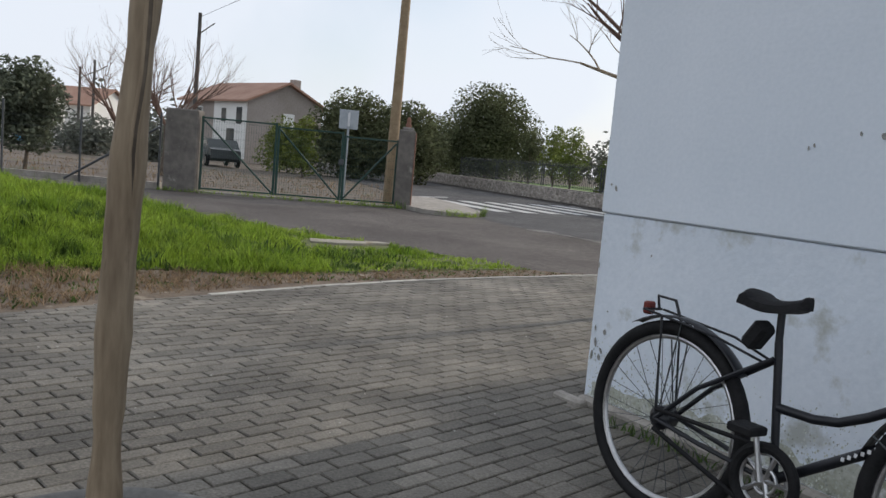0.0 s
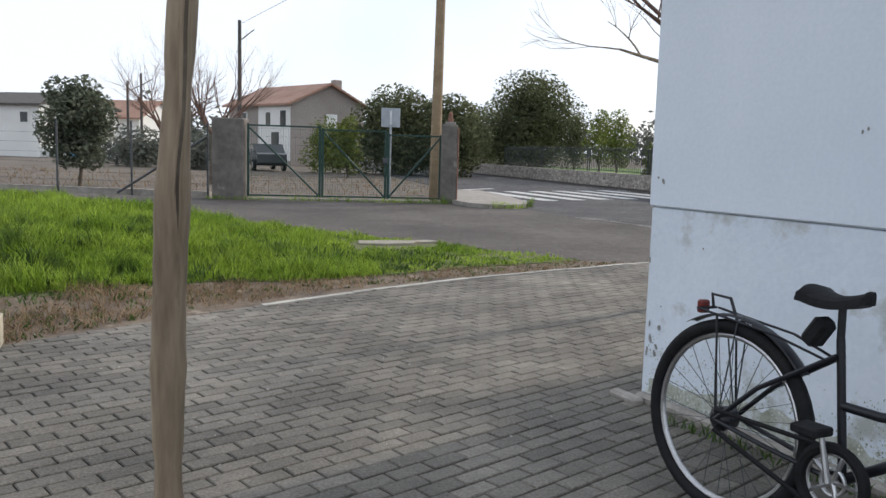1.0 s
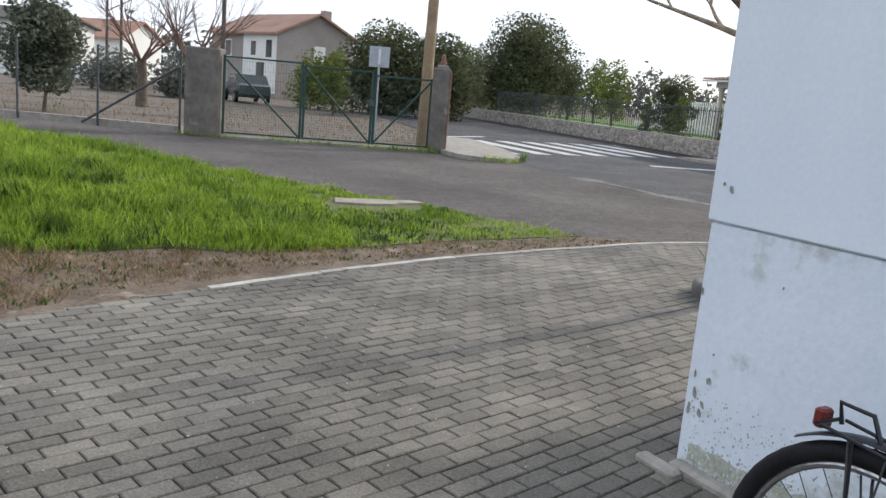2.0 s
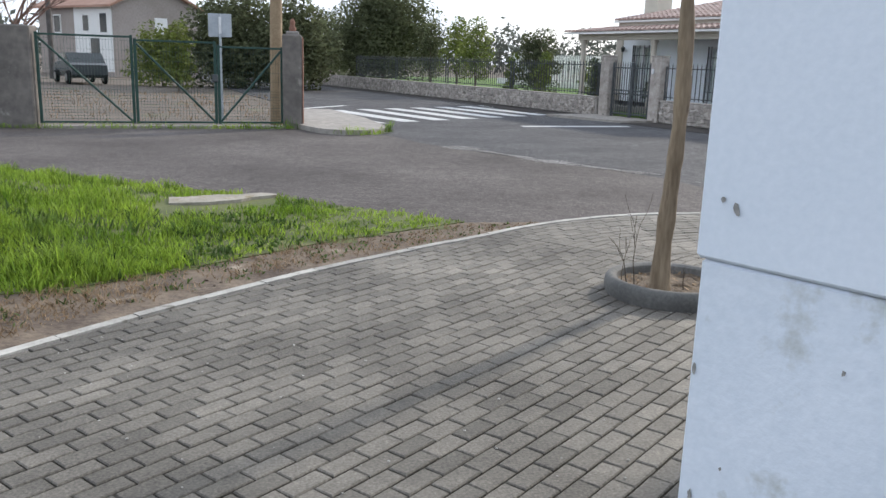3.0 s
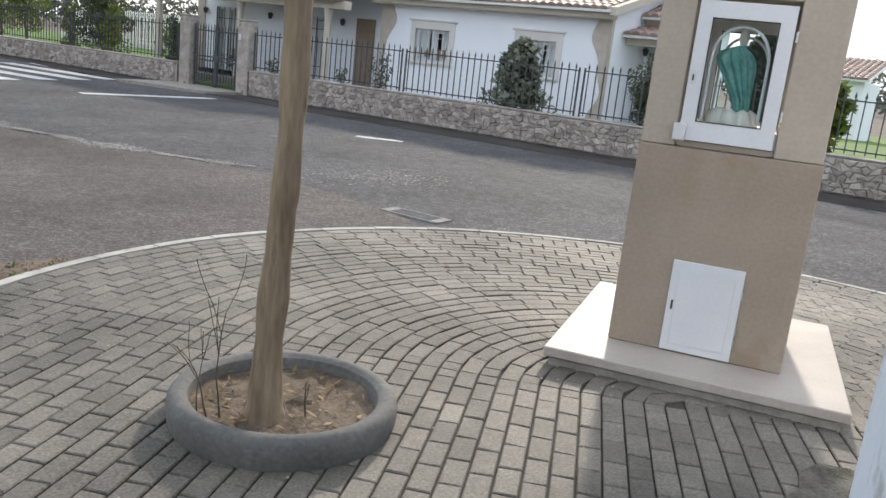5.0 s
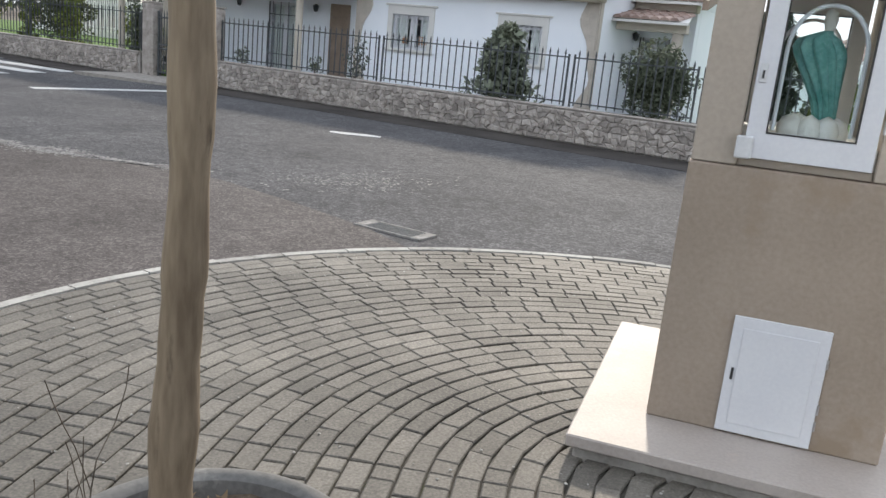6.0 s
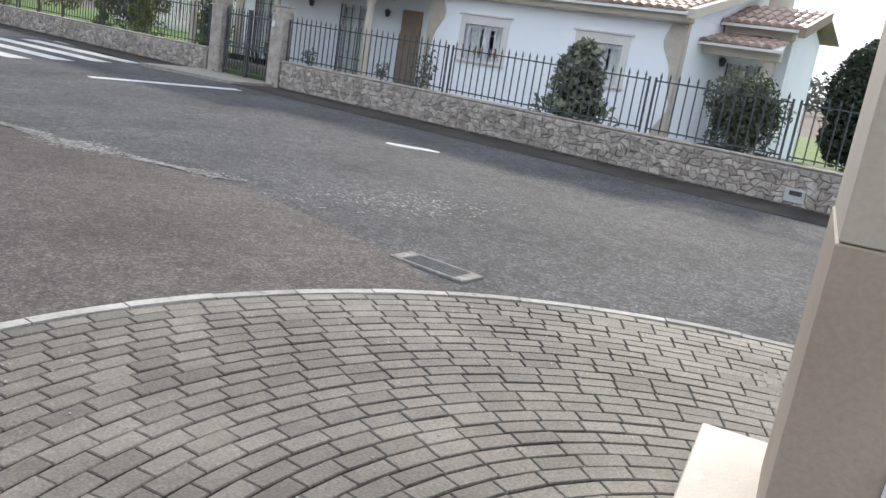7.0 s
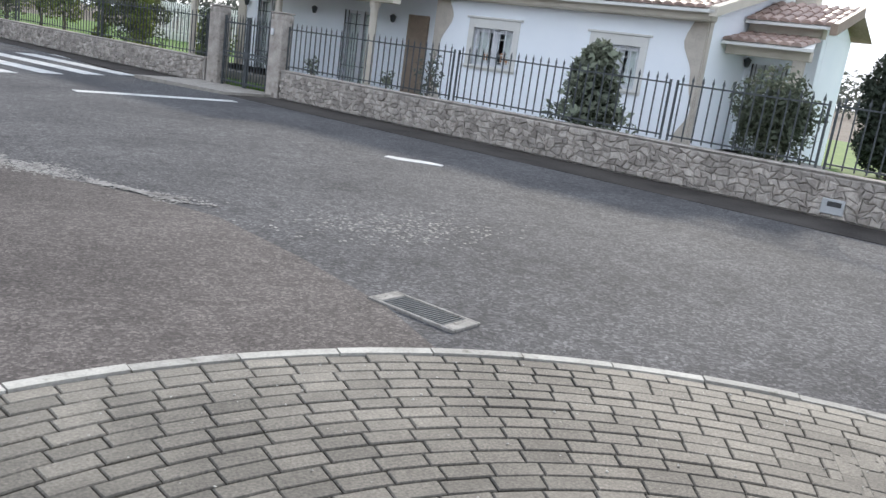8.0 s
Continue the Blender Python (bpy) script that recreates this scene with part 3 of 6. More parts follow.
damp = tagged(part("damp_stain", Form().prism([(0.06, 0.036), (3.01, 0.036)] + top_edge[::-1], 0, 0.001), M_DAMP), "greenish damp stain along the foot of the wall", "stain", kind="structure")
damp.matrix_basis = wall_frame() @ Matrix.Translation((0, 0.0115, 0)) @ pose(0, 0, 0, 90, 0, 0)
rough = [(3.75, 4.64), (3.95, 4.6), (4.3, 4.7), (4.45, 4.93), (4.36, 5.03), (4.2, 5.02), (4.07, 4.94), (3.92, 4.92), (3.76, 4.8)]
M_PATCH = material("rough_mortar", (0.075, 0.07, 0.058), (0.19, 0.175, 0.15), 9, 0.95, 1.0, 60, spots=(0.05, 0.055, 0.03), spot_scale=10, spot_cut=0.55, bump_size=0.03, spec=0.15)
structure("cement_patch", Form().prism(rough, -0.02, 0.010), M_PATCH, "rough cement patch where the paving ends", "patch")

# ---- wayside shrine ----
SA, SD = Vector((4.45, 6.34)), Vector((0.549, -0.836))
SN = Vector((0.836, 0.549))
shrine_m = Matrix(((SD.x, SN.x, 0, SA.x), (SD.y, SN.y, 0, SA.y), (0, 0, 1, 0), (0, 0, 0, 1)))
shrine = thing("wayside_shrine", shrine_m, "beige stone wayside shrine pillar with glazed niche on pale slab", "shrine")
SW, SDP = 0.89, 0.95
part("cement_bed", Form().box(-0.24, 1.17, -0.335, 1.2, -0.03, 0.045, c=0.01), M_CEMENT, shrine, "rough cement bed under the slab")
part("slab", Form().box(-0.27, 1.2, -0.365, 1.23, 0.048, 0.10, c=0.006), M_PLINTH, shrine, "pale pinkish limestone slab")
f = Form().box(0, SW, 0, SDP, 0.1, 1.18, c=0.006)
part("lower_body", f, M_STONE, shrine, "beige stone cladding with brown stains")
part("jamb", Form().box(0.006, 0.175, 0.006, SDP - 0.006, 1.183, 2.62, c=0.005), M_STONE_HI, shrine, "paler beige stone beside the niche")
part("jamb", Form().box(0.655, SW - 0.006, 0.006, SDP - 0.006, 1.183, 2.62, c=0.005), M_STONE_HI, shrine, "paler beige stone beside the niche")
part("lintel", Form().box(0.176, 0.654, 0.006, SDP - 0.006, 1.93, 2.62, c=0.005), M_STONE_HI, shrine, "paler beige stone above the niche")
part("niche_sill", Form().box(0.176, 0.654, 0.03, SDP - 0.03, 1.183, 1.215, c=0.003), M_STONE_HI, shrine)
part("cap", Form().box(-0.05, SW + 0.05, -0.05, SDP + 0.05, 2.625, 2.70, c=0.01), M_STONE_HI, shrine, "plain stone cap")


def shrine_window(y, sign):
    fr = Form()
    fr.ring(0.19, 0.64, 1.22, 1.905, 0.258, 0.572, 1.315, 1.825, y, y + 0.03)
    win = part("window", fr, M_ALU, shrine, "white aluminium window frame")
    gk = Form()
    gk.ring(0.2585, 0.5715, 1.3155, 1.8245, 0.264, 0.566, 1.321, 1.819, y - 0.002 if sign > 0 else y + 0.02, y + 0.011 if sign > 0 else y + 0.033)
    part("gasket", gk, M_DARKLINE, win, "black rubber gasket")
    pane = part("pane", Form().box(0.264, 0.566, y + 0.012, y + 0.016, 1.321, 1.819), M_GLASS, win)
    pane.visible_shadow = False
    return win


wf = shrine_window(-0.012, 1)
shrine_window(SDP - 0.02, -1)
part("lock_plate", Form().box(0.20, 0.226, -0.018, -0.012, 1.50, 1.57, c=0.002), M_PLASTIC, wf)
part("keyhole", Form().box(0.209, 0.217, -0.0205, -0.018, 1.515, 1.545), M_DARKLINE, wf)
for z in (1.36, 1.74):
    part("hinge", Form().tube([(0.653, -0.014, z), (0.653, -0.014, z + 0.05)], 0.006, 8), M_CHROME, wf)
# arch of white bars behind each pane
for y in (0.03, SDP - 0.05):
    arch = Form()
    path = [(0.28, y, 1.33), (0.28, y, 1.63)] + [(0.415 - 0.135 * math.cos(t), y, 1.63 + 0.165 * math.sin(t)) for t in [math.pi * i / 14 for i in range(15)]] + [(0.55, y, 1.63), (0.55, y, 1.33)]
    arch.tube(path, 0.008, 8)
    part("arch_foot", Form().tube([(0.28, y, 1.312), (0.55, y, 1.312)], 0.008, 8), M_ALU, shrine, "", True)
    part("arch_trim", arch, M_ALU, shrine, "white arched trim inside the glass", True)
part("niche_floor", Form().box(0.176, 0.654, 0.03, SDP - 0.03, 1.217, 1.30, c=0.003), M_STATUE, shrine, "white niche floor")
low = part("door", Form().box(0.275, 0.635, -0.014, -0.002, 0.11, 0.60, c=0.003), M_ALU, shrine, "white metal cupboard door")
part("panel", Form().box(0.315, 0.595, -0.018, -0.0145, 0.15, 0.555, c=0.002), M_ALU, low)
part("keyhole", Form().box(0.297, 0.307, -0.0175, -0.0145, 0.335, 0.385), M_DARKLINE, low)
for z in (0.19, 0.26, 0.45):
    part("hinge", Form().tube([(0.637, -0.012, z), (0.637, -0.012, z + 0.04)], 0.005, 8), M_CHROME, low)
part("collection_box", Form().box(0.16, 0.222, -0.04, -0.013, 1.215, 1.30, c=0.005), M_PLASTIC, shrine, "small white metal box under the window")

# statue: one plain draped shape on a cloud
st = Form()
prof = [(0.0, 0.05), (0.05, 0.05), (0.055, 0.08), (0.06, 0.12), (0.068, 0.16), (0.078, 0.20), (0.09, 0.25), (0.1, 0.295), (0.098, 0.33), (0.078, 0.36), (0.045, 0.385), (0.024, 0.395), (0.03, 0.412), (0.036, 0.435), (0.03, 0.462), (0.0, 0.478)]
n = 110
verts, faces = [], []
for r, z in prof:
    for k in range(n):
        t = 2 * math.pi * k / n
        # the cloak gathers below and fans out over one shoulder
        fold = 1 + (0.42 * abs(math.sin(5.5 * t + 9 * z)) ** 0.7 - 0.26 if z < 0.37 else 0)
        fan = max(0.0, (z - 0.1) / 0.27) if z < 0.39 else 0.75
        out = 1.0 + (0.55 * fan if math.cos(t) < 0 and z < 0.37 else 0.0)
        verts.append((0.038 - 0.055 * min(fan, 1.0) + r * fold * out * math.cos(t) * 0.70, r * fold * math.sin(t) * 0.55, z))
faces = [(n * i + k, n * i + (k + 1) % n, n * i + n + (k + 1) % n, n * i + n + k) for i in range(len(prof) - 1) for k in range(n)]
st.add(verts, faces)
base_count = len(st.f)
for cx, cy, cr in ((-0.07, 0, 0.052), (0.085, 0.0, 0.048), (0.045, -0.04, 0.042), (-0.02, -0.045, 0.04), (0.03, 0.05, 0.05), (-0.04, 0.04, 0.05)):
    st.lathe([(0.001, -0.02), (cr, -0.02), (cr * 1.1, 0.03), (cr * 0.8, 0.065), (0.001, 0.085)], 16, Matrix.Translation((cx, cy, 0)))
me = st.mesh("statue", M_TEAL, True)
me.materials.append(M_STATUE)
for p_ in me.polygons:
    if p_.index >= base_count or p_.center.z > 0.39:
        p_.material_index = 1
statue = tagged(new("statue", me), "small painted figure in teal drapery on a white cloud base", "statue")
statue.matrix_basis = shrine_m @ pose(0.42, 0.13, 1.315, 0, 0, 12)

# ---- planter tubs and the street trees in them ----
def planter(x, y):
    tub = thing("planter_ring", pose(x, y, 0), "round dark rubber planter ring with earth and dead leaves", "planter", "planter rings")
    prof = [(0.45, -0.01), (0.457, 0.02), (0.462, 0.06), (0.458, 0.095), (0.446, 0.113), (0.425, 0.122), (0.40, 0.12), (0.38, 0.106), (0.37, 0.03)]
    part("ring", Form().lathe(prof, 56), M_TUB, tub, "", True)
    soil = Form()
    verts, faces = [(0, 0, 0.06)], []
    q = random.Random(int(x * 100))
    for i in range(1, 7):
        for k in range(32):
            t = 2 * math.pi * k / 32
            verts.append((0.374 * i / 6 * math.cos(t), 0.374 * i / 6 * math.sin(t), 0.056 + q.uniform(-0.012, 0.016)))
    faces += [(0, 1 + k, 1 + (k + 1) % 32) for k in range(32)]
    for i in range(5):
        faces += [(1 + 32 * i + k, 33 + 32 * i + k, 33 + 32 * i + (k + 1) % 32, 1 + 32 * i + (k + 1) % 32) for k in range(32)]
    soil.add(verts, faces)
    part("soil", soil, M_SOIL, tub, "dry brown earth", True)
    litter = Form()
    for i in range(170):
        r, t = 0.35 * math.sqrt(q.random()), q.uniform(0, 6.283)
        p = Vector((r * math.cos(t), r * math.sin(t), 0.066 + q.uniform(0, 0.02)))
        a, b = q.uniform(0, 6.283), q.uniform(0.008, 0.03)
        d = Vector((math.cos(a), math.sin(a), q.uniform(-0.2, 0.7))) * b
        e = Vector((-math.sin(a), math.cos(a), q.uniform(-0.3, 0.3))) * b * 0.35
        litter.add([p - d, p + e, p + d, p - e], [(0, 1, 2, 3)])
    tagged(part("leaf_litter", litter, M_DRY, tub, "dead leaves and straw"), kind="stuff")
    return tub


def twigs(form, start, d, length, radius, depth, q, spread=0.6, droop=0.0):
    """A bent branch that forks into finer ones."""
    pts, rad, p = [Vector(start)], [radius], Vector(start)
    d = Vector(d).normalized()
    steps = 5
    for i in range(steps):
        d = (d + Vector((q.uniform(-1, 1), q.uniform(-1, 1), q.uniform(-0.7, 0.9) - droop)) * 0.16).normalized()
        p = p + d * length / steps
        pts.append(p.copy())
        rad.append(max(0.0018, radius * (1 - 0.62 * (i + 1) / steps)))
    form.tube(pts, rad, 7 if radius > 0.012 else 5 if radius > 0.005 else 3, cap=False)
    if depth > 0:
        for i in range(q.randint(3, 4)):
            k = q.randint(2, steps)
            side = Vector((q.uniform(-1, 1), q.uniform(-1, 1), q.uniform(-0.3, 0.8)))
            twigs(form, pts[k], d + side * spread, length * q.uniform(0.5, 0.75), rad[k] * 0.72, depth - 1, q, spread, droop)


def street_tree(x, y, lean, seed, fork, radius, bare_shoots, cleft=0):
    q = random.Random(seed)
    tree = thing("street_tree", pose(x, y, 0), "pruned bare street tree with a pale scarred trunk", "tree", "street trees")
    pts, rad = [], []
    for i in range(37):
        z = 0.05 + (fork - 0.05) * i / 36
        k = i / 36
        pts.append((lean[0] * k + 0.02 * math.sin(5 * k + seed), lean[1] * k + 0.018 * math.sin(4 * k + 1), z))
        rad.append(radius * (1.35 - 0.9 * min(k * 6, 1) * 0.35) * (1 - 0.18 * k) + 0.0035 * math.sin(13 * k + seed) + 0.003 * math.sin(31 * k) + q.uniform(0, 0.005))
    rad[0] *= 1.25
    part("trunk", Form().tube(pts, rad, 18), M_TRUNK, tree, "", True)
    for i in range(2):
        scar = Form()
        k = q.randint(10, 28)
        p = Vector(pts[k]) + Vector((q.uniform(-0.4, 0.4), -1, 0)).normalized() * rad[k] * 0.88
        scar.lathe([(0.001, 0.004), (0.004, 0.0035), (0.007, 0.001), (0.009, -0.004)], 12, Matrix.Translation(p) @ pose(0, 0, 0, 90, 0, 0) @ Matrix.Diagonal((1, 1.7, 1, 1)))
        part("knot", scar, M_BARK_DARK, tree, "dark healed pruning scar", True)
    if cleft:
        # a long healed crack with a raised lip
        a = radians(cleft)
        run = range(15, 30)
        for off, r_, mat_, nm in ((0.0, 0.009, M_BARK_DARK, "crack"), (0.16, 0.007, M_TRUNK, "bark_lip"), (-0.2, 0.006, M_TRUNK, "bark_lip")):
            line_ = [Vector(pts[k]) + Vector((math.cos(a + off + 0.12 * math.sin(k)), math.sin(a + off + 0.12 * math.sin(k)), 0)) * (rad[k] * (0.97 if mat_ is M_TRUNK else 0.93)) for k in run]
            part(nm, Form().tube(line_, [r_ * math.sin(math.pi * (j + 0.6) / (len(line_) + 0.2)) + 0.001 for j in range(len(line_))], 8), mat_, tree, "long dark crack in the bark" if nm == "crack" else "", True)
    top = Vector(pts[-1])
    for i in range(6):
        a = 2 * math.pi * i / 6 + q.uniform(-0.3, 0.3)
        f = Form()
        twigs(f, top - Vector((0, 0, 0.03 * (i % 3))), (math.cos(a), math.sin(a), q.uniform(0.3, 0.75)), q.uniform(1.15, 1.6), radius * 0.62, 3, q, 0.7)
        part("limb", f, M_TWIG if i % 2 else M_TRUNK, tree, "bare branching limb", True)
    for bx, by, h in bare_shoots:
        f = Form()
        twigs(f, (bx, by, 0.08), (q.uniform(-0.25, 0.05), q.uniform(-0.2, 0.2), 1), h, 0.005, 1, q, 0.3)
        part("shoot", f, M_BARK_DARK, tree, "thin bare shoot from the roots")
    return tree


planter(-0.74, 0.59)
street_tree(-0.72, 0.56, (0.085, 0.02), 3, 2.5, 0.041, [], -50)
planter(2.51, 6.30)
street_tree(2.41, 6.21, (-0.035, -0.03), 11, 2.05, 0.052, [(-0.24, 0.05, 0.28), (-0.2, 0.02, 0.42), (-0.26, 0.1, 0.2), (0.1, -0.1, 0.12)])

# ---- bicycle ----
BR, BF = Vector((1.045, 1.455, 0)), Vector((1.632, 0.554, 0))
bd = (BF - BR).normalized()
bike_m = Matrix(((bd.x, -bd.y, 0, BR.x), (bd.y, bd.x, 0, BR.y), (0, 0, 1, 0), (0, 0, 0, 1))) @ pose(0, 0, 0, -3, 0, 0) @ Matrix.Diagonal((1.06, 1.06, 1.06, 1))
bike = thing("bicycle", bike_m, "old black step-through town bicycle standing beside the white wall", "bicycle")
WB_, WR = 1.06, 0.35


def ring(form, cx, cz, r, tube_r, y=0.0, n=40, m=8):
    form.tube([(cx + r * math.cos(2 * math.pi * i / n), y, cz + r * math.sin(2 * math.pi * i / n)) for i in range(n)], tube_r, m, closed=True)
    return form


def arc(cx, cz, r, a0, a1, y=0.0, n=18):
    return [(cx + r * math.cos(radians(a0 + (a1 - a0) * i / n)), y, cz + r * math.sin(radians(a0 + (a1 - a0) * i / n))) for i in range(n + 1)]


for cx in (0.0, WB_):
    wheel = part("wheel", ring(Form(), cx, WR, WR - 0.056, 0.011), M_CHROME, bike, "spoked wheel with a steel rim", True)
    part("tyre", ring(Form(), cx, WR, WR - 0.026, 0.026, 0.0, 44, 10), M_RUBBER, wheel, "worn black tyre", True)
    part("hub", Form().tube([(cx, -0.055, WR), (cx, -0.03, WR), (cx, 0.03, WR), (cx, 0.055, WR)], [0.012, 0.022, 0.022, 0.012] if cx else [0.02, 0.045, 0.04, 0.02], 14), M_BIKE if not cx else M_CHROME, wheel, "", True)
    for i in range(28):
        a = 2 * math.pi * i / 28
        side = 0.03 if i % 2 else -0.03
        off = 0.5 if (i // 2) % 2 else -0.5
        part("spoke", Form().tube([(cx + 0.022 * math.cos(a + off), side, WR + 0.022 * math.sin(a + off)), (cx + (WR - 0.05) * math.cos(a), 0, WR + (WR - 0.05) * math.sin(a))], 0.0013, 4, cap=False), M_IRON, wheel)
BB = (0.455, 0, 0.29)
SEAT_T = (0.395, 0, 0.72)
HEAD_B, HEAD_T = (0.965, 0, 0.63), (0.94, 0, 0.87)
frame_f = Form()
frame_f.tube([BB, SEAT_T], 0.0135, 12)
frame_f.tube([HEAD_B, HEAD_T], 0.019, 12)
frame_f.tube([(0.952, 0, 0.725), (0.83, 0, 0.645), (0.71, 0, 0.57), (0.63, 0, 0.53), (0.55, 0, 0.515), (0.43, 0, 0.515)], 0.015, 12)
frame_f.tube([HEAD_B, BB], 0.017, 12)
for y in (-0.055, 0.055):
    frame_f.tube([(0, y, WR), (0.2, y * 0.9, 0.32), (0.42, y * 0.5, 0.29)], 0.009, 8)
    frame_f.tube([(0, y, WR), (0.15, y * 0.8, 0.5), (0.40, y * 0.35, 0.665)], 0.009, 8)
part("frame", frame_f, M_BIKE, bike, "black step-through frame with worn lettering", True)
fork = Form()
for y in (-0.05, 0.05):
    fork.tube([(0.965, y * 0.9, 0.64), (0.99, y, 0.5), (1.02, y, 0.41), (WB_, y, WR)], 0.015, 8)
fork.tube([(0.965, -0.045, 0.635), (0.965, 0.045, 0.635)], 0.014, 8)
part("fork", fork, M_BIKE, bike, "", True)
dt = Vector(BB) - Vector(HEAD_B)
label_f = Form()
for k in range(9):
    c0 = Vector(HEAD_B) + dt * (0.30 + 0.035 * k)
    label_f.box(c0.x - 0.005, c0.x + 0.005, 0.0195, 0.0215, c0.z - 0.006, c0.z + 0.006)
    label_f.box(c0.x - 0.005, c0.x + 0.005, -0.0215, -0.0195, c0.z - 0.006, c0.z + 0.006)
part("lettering", label_f, M_PLASTIC, bike, "worn pale lettering bars")
for cx, a0, a1, nm in ((0.0, 122, 38, "rear_mudguard"), (WB_, 165, 62, "front_mudguard")):
    g = Form()
    inner, outer = arc(cx, WR, WR + 0.012, a0, a1, 0, 26), arc(cx, WR, WR + 0.017, a0, a1, 0, 26)
    rows = []
    for i, (p, q) in enumerate(zip(inner, outer)):
        wq = 0.028
        rows += [(p[0], -wq, p[2]), (q[0], -wq * 0.5, q[2]), (q[0], wq * 0.5, q[2]), (p[0], wq, p[2])]
    faces = [(4 * i + k, 4 * i + k + 1, 4 * i + 5 + k, 4 * i + 4 + k) for i in range(26) for k in range(3)]
    g.add(rows, faces)
    ob = part(nm, g, M_BIKE, bike, "black mudguard", True)
    sol = ob.modifiers.new("thick", "SOLIDIFY")
    sol.thickness = 0.002
    stay = Form()
    for y in (-0.045, 0.045):
        for a in ((100, 85) if not cx else (150,)):
            stay.tube([(cx, y, WR), (cx + (WR + 0.012) * math.cos(radians(a)), y * 0.6, WR + (WR + 0.012) * math.sin(radians(a)))], 0.0028, 6)
    part("stay", stay, M_IRON, bike)
part("seat_post", Form().tube([SEAT_T, (0.388, 0, 0.832)], 0.0125, 10), M_BIKE, bike, "", True)
saddle = Form()
rows, nx = [], 14
for i in range(nx + 1):
    k = i / nx
    x = 0.275 + 0.21 * k
    half = 0.078 * (1 - k) ** 0.8 + 0.02 + (0.012 if k < 0.1 else 0)
    half *= 0.55 if i == 0 else 0.6 if i == nx else 1
    zt = 0.872 - 0.022 * math.sin(math.pi * min(1, k * 1.1)) + (0.006 if k > 0.9 else 0)
    for j in range(9):
        t = math.pi * j / 8
        rows.append((x, -half * math.cos(t), zt - 0.042 + 0.042 * math.sin(t) ** 0.5))
saddle.add(rows, [(9 * i + j, 9 * i + j + 1, 9 * i + 10 + j, 9 * i + 9 + j) for i in range(nx) for j in range(8)])
saddle.f += [tuple(range(8, -1, -1)), tuple(range(9 * nx, 9 * nx + 9))] + [(9 * i + 8, 9 * i, 9 * i + 9, 9 * i + 17) for i in range(nx)]
part("saddle", saddle, M_RUBBER, bike, "black padded saddle", True)
part("saddle_rail", Form().tube([(0.29, -0.03, 0.834), (0.36, -0.025, 0.828), (0.45, -0.015, 0.834)], 0.004, 6).tube([(0.29, 0.03, 0.834), (0.36, 0.025, 0.828), (0.45, 0.015, 0.834)], 0.004, 6), M_CHROME, bike)
part("saddle_bag", Form().box(-0.028, 0.028, -0.035, 0.035, -0.05, 0.05, pose(0.318, 0, 0.725, 0, 32, 0), 0.012), M_RUBBER, bike, "small black saddle bag")
rack = Form()
for y in (-0.05, 0.05):
    rack.tube([(0.375, y * 0.5, 0.645), (0.2, y, 0.69), (-0.12, y, 0.722)], 0.005, 6)
    rack.tube([(0.0, y * 1.1, WR), (-0.04, y, 0.715)], 0.004, 6)
rack.tube([(-0.13, -0.05, 0.722), (-0.13, 0.05, 0.722)], 0.005, 6)
rack.tube([(0.05, -0.05, 0.705), (0.05, 0.05, 0.705)], 0.005, 6)
rack.tube([(-0.1, 0, 0.725), (-0.112, 0, 0.775), (-0.03, 0, 0.772), (0.0, 0, 0.712)], 0.006, 6)
part("luggage_rack", rack, M_BIKE, bike, "black wire luggage rack with a spring clip", True)
part("tail_lamp", Form().box(-0.162, -0.133, -0.022, 0.022, 0.70, 0.748, None, 0.006), M_RED, bike, "red tail lamp")
chain = part("chainring", ring(ring(Form(), BB[0], BB[2], 0.085, 0.006, -0.05), BB[0], BB[2], 0.04, 0.006, -0.05), M_CHROME, bike, "steel five-arm chainring", True)
sp = Form()
for i in range(5):
    a = 2 * math.pi * i / 5
    sp.tube([(BB[0], -0.05, BB[2]), (BB[0] + 0.085 * math.cos(a), -0.05, BB[2] + 0.085 * math.sin(a))], 0.008, 6)
part("spider", sp, M_CHROME, chain, "", True)
part("chain_guard", Form().tube(arc(BB[0], BB[2], 0.105, 0, 360, -0.055, 40)[:-1], 0.018, 8, closed=True), M_RUBBER, bike, "black plastic chain guard", True)
part("chain_case", Form().tube([(0.0, -0.055, WR + 0.035), (BB[0] - 0.04, -0.055, BB[2] + 0.1)], 0.009, 6).tube([(0.0, -0.055, WR - 0.035), (BB[0] - 0.04, -0.055, BB[2] - 0.1)], 0.009, 6), M_RUBBER, bike)
for y, a in ((-0.075, 105), (0.07, 285)):
    e = (BB[0] + 0.165 * math.cos(radians(a)), y, BB[2] + 0.165 * math.sin(radians(a)))
    part("crank_arm", Form().tube([(BB[0], y, BB[2]), e], [0.011, 0.008], 8), M_CHROME, bike, "", True)
    s_ = -1 if y < 0 else 1
    part("pedal", Form().box(e[0] - 0.045, e[0] + 0.045, min(e[1], e[1] + s_ * 0.09), max(e[1], e[1] + s_ * 0.09), e[2] - 0.014, e[2] + 0.014, None, 0.005), M_RUBBER, bike, "black pedal")
part("stem", Form().tube([HEAD_T, (0.935, 0, 0.90), (0.985, 0, 0.925)], 0.016, 10), M_BIKE, bike, "", True)
def steer(p):
    """The bars stand a little turned towards the wall."""
    return (0.965 + (p[0] - 0.965) * 0.906 - p[1] * 0.423, (p[0] - 0.965) * 0.423 + p[1] * 0.906, p[2])


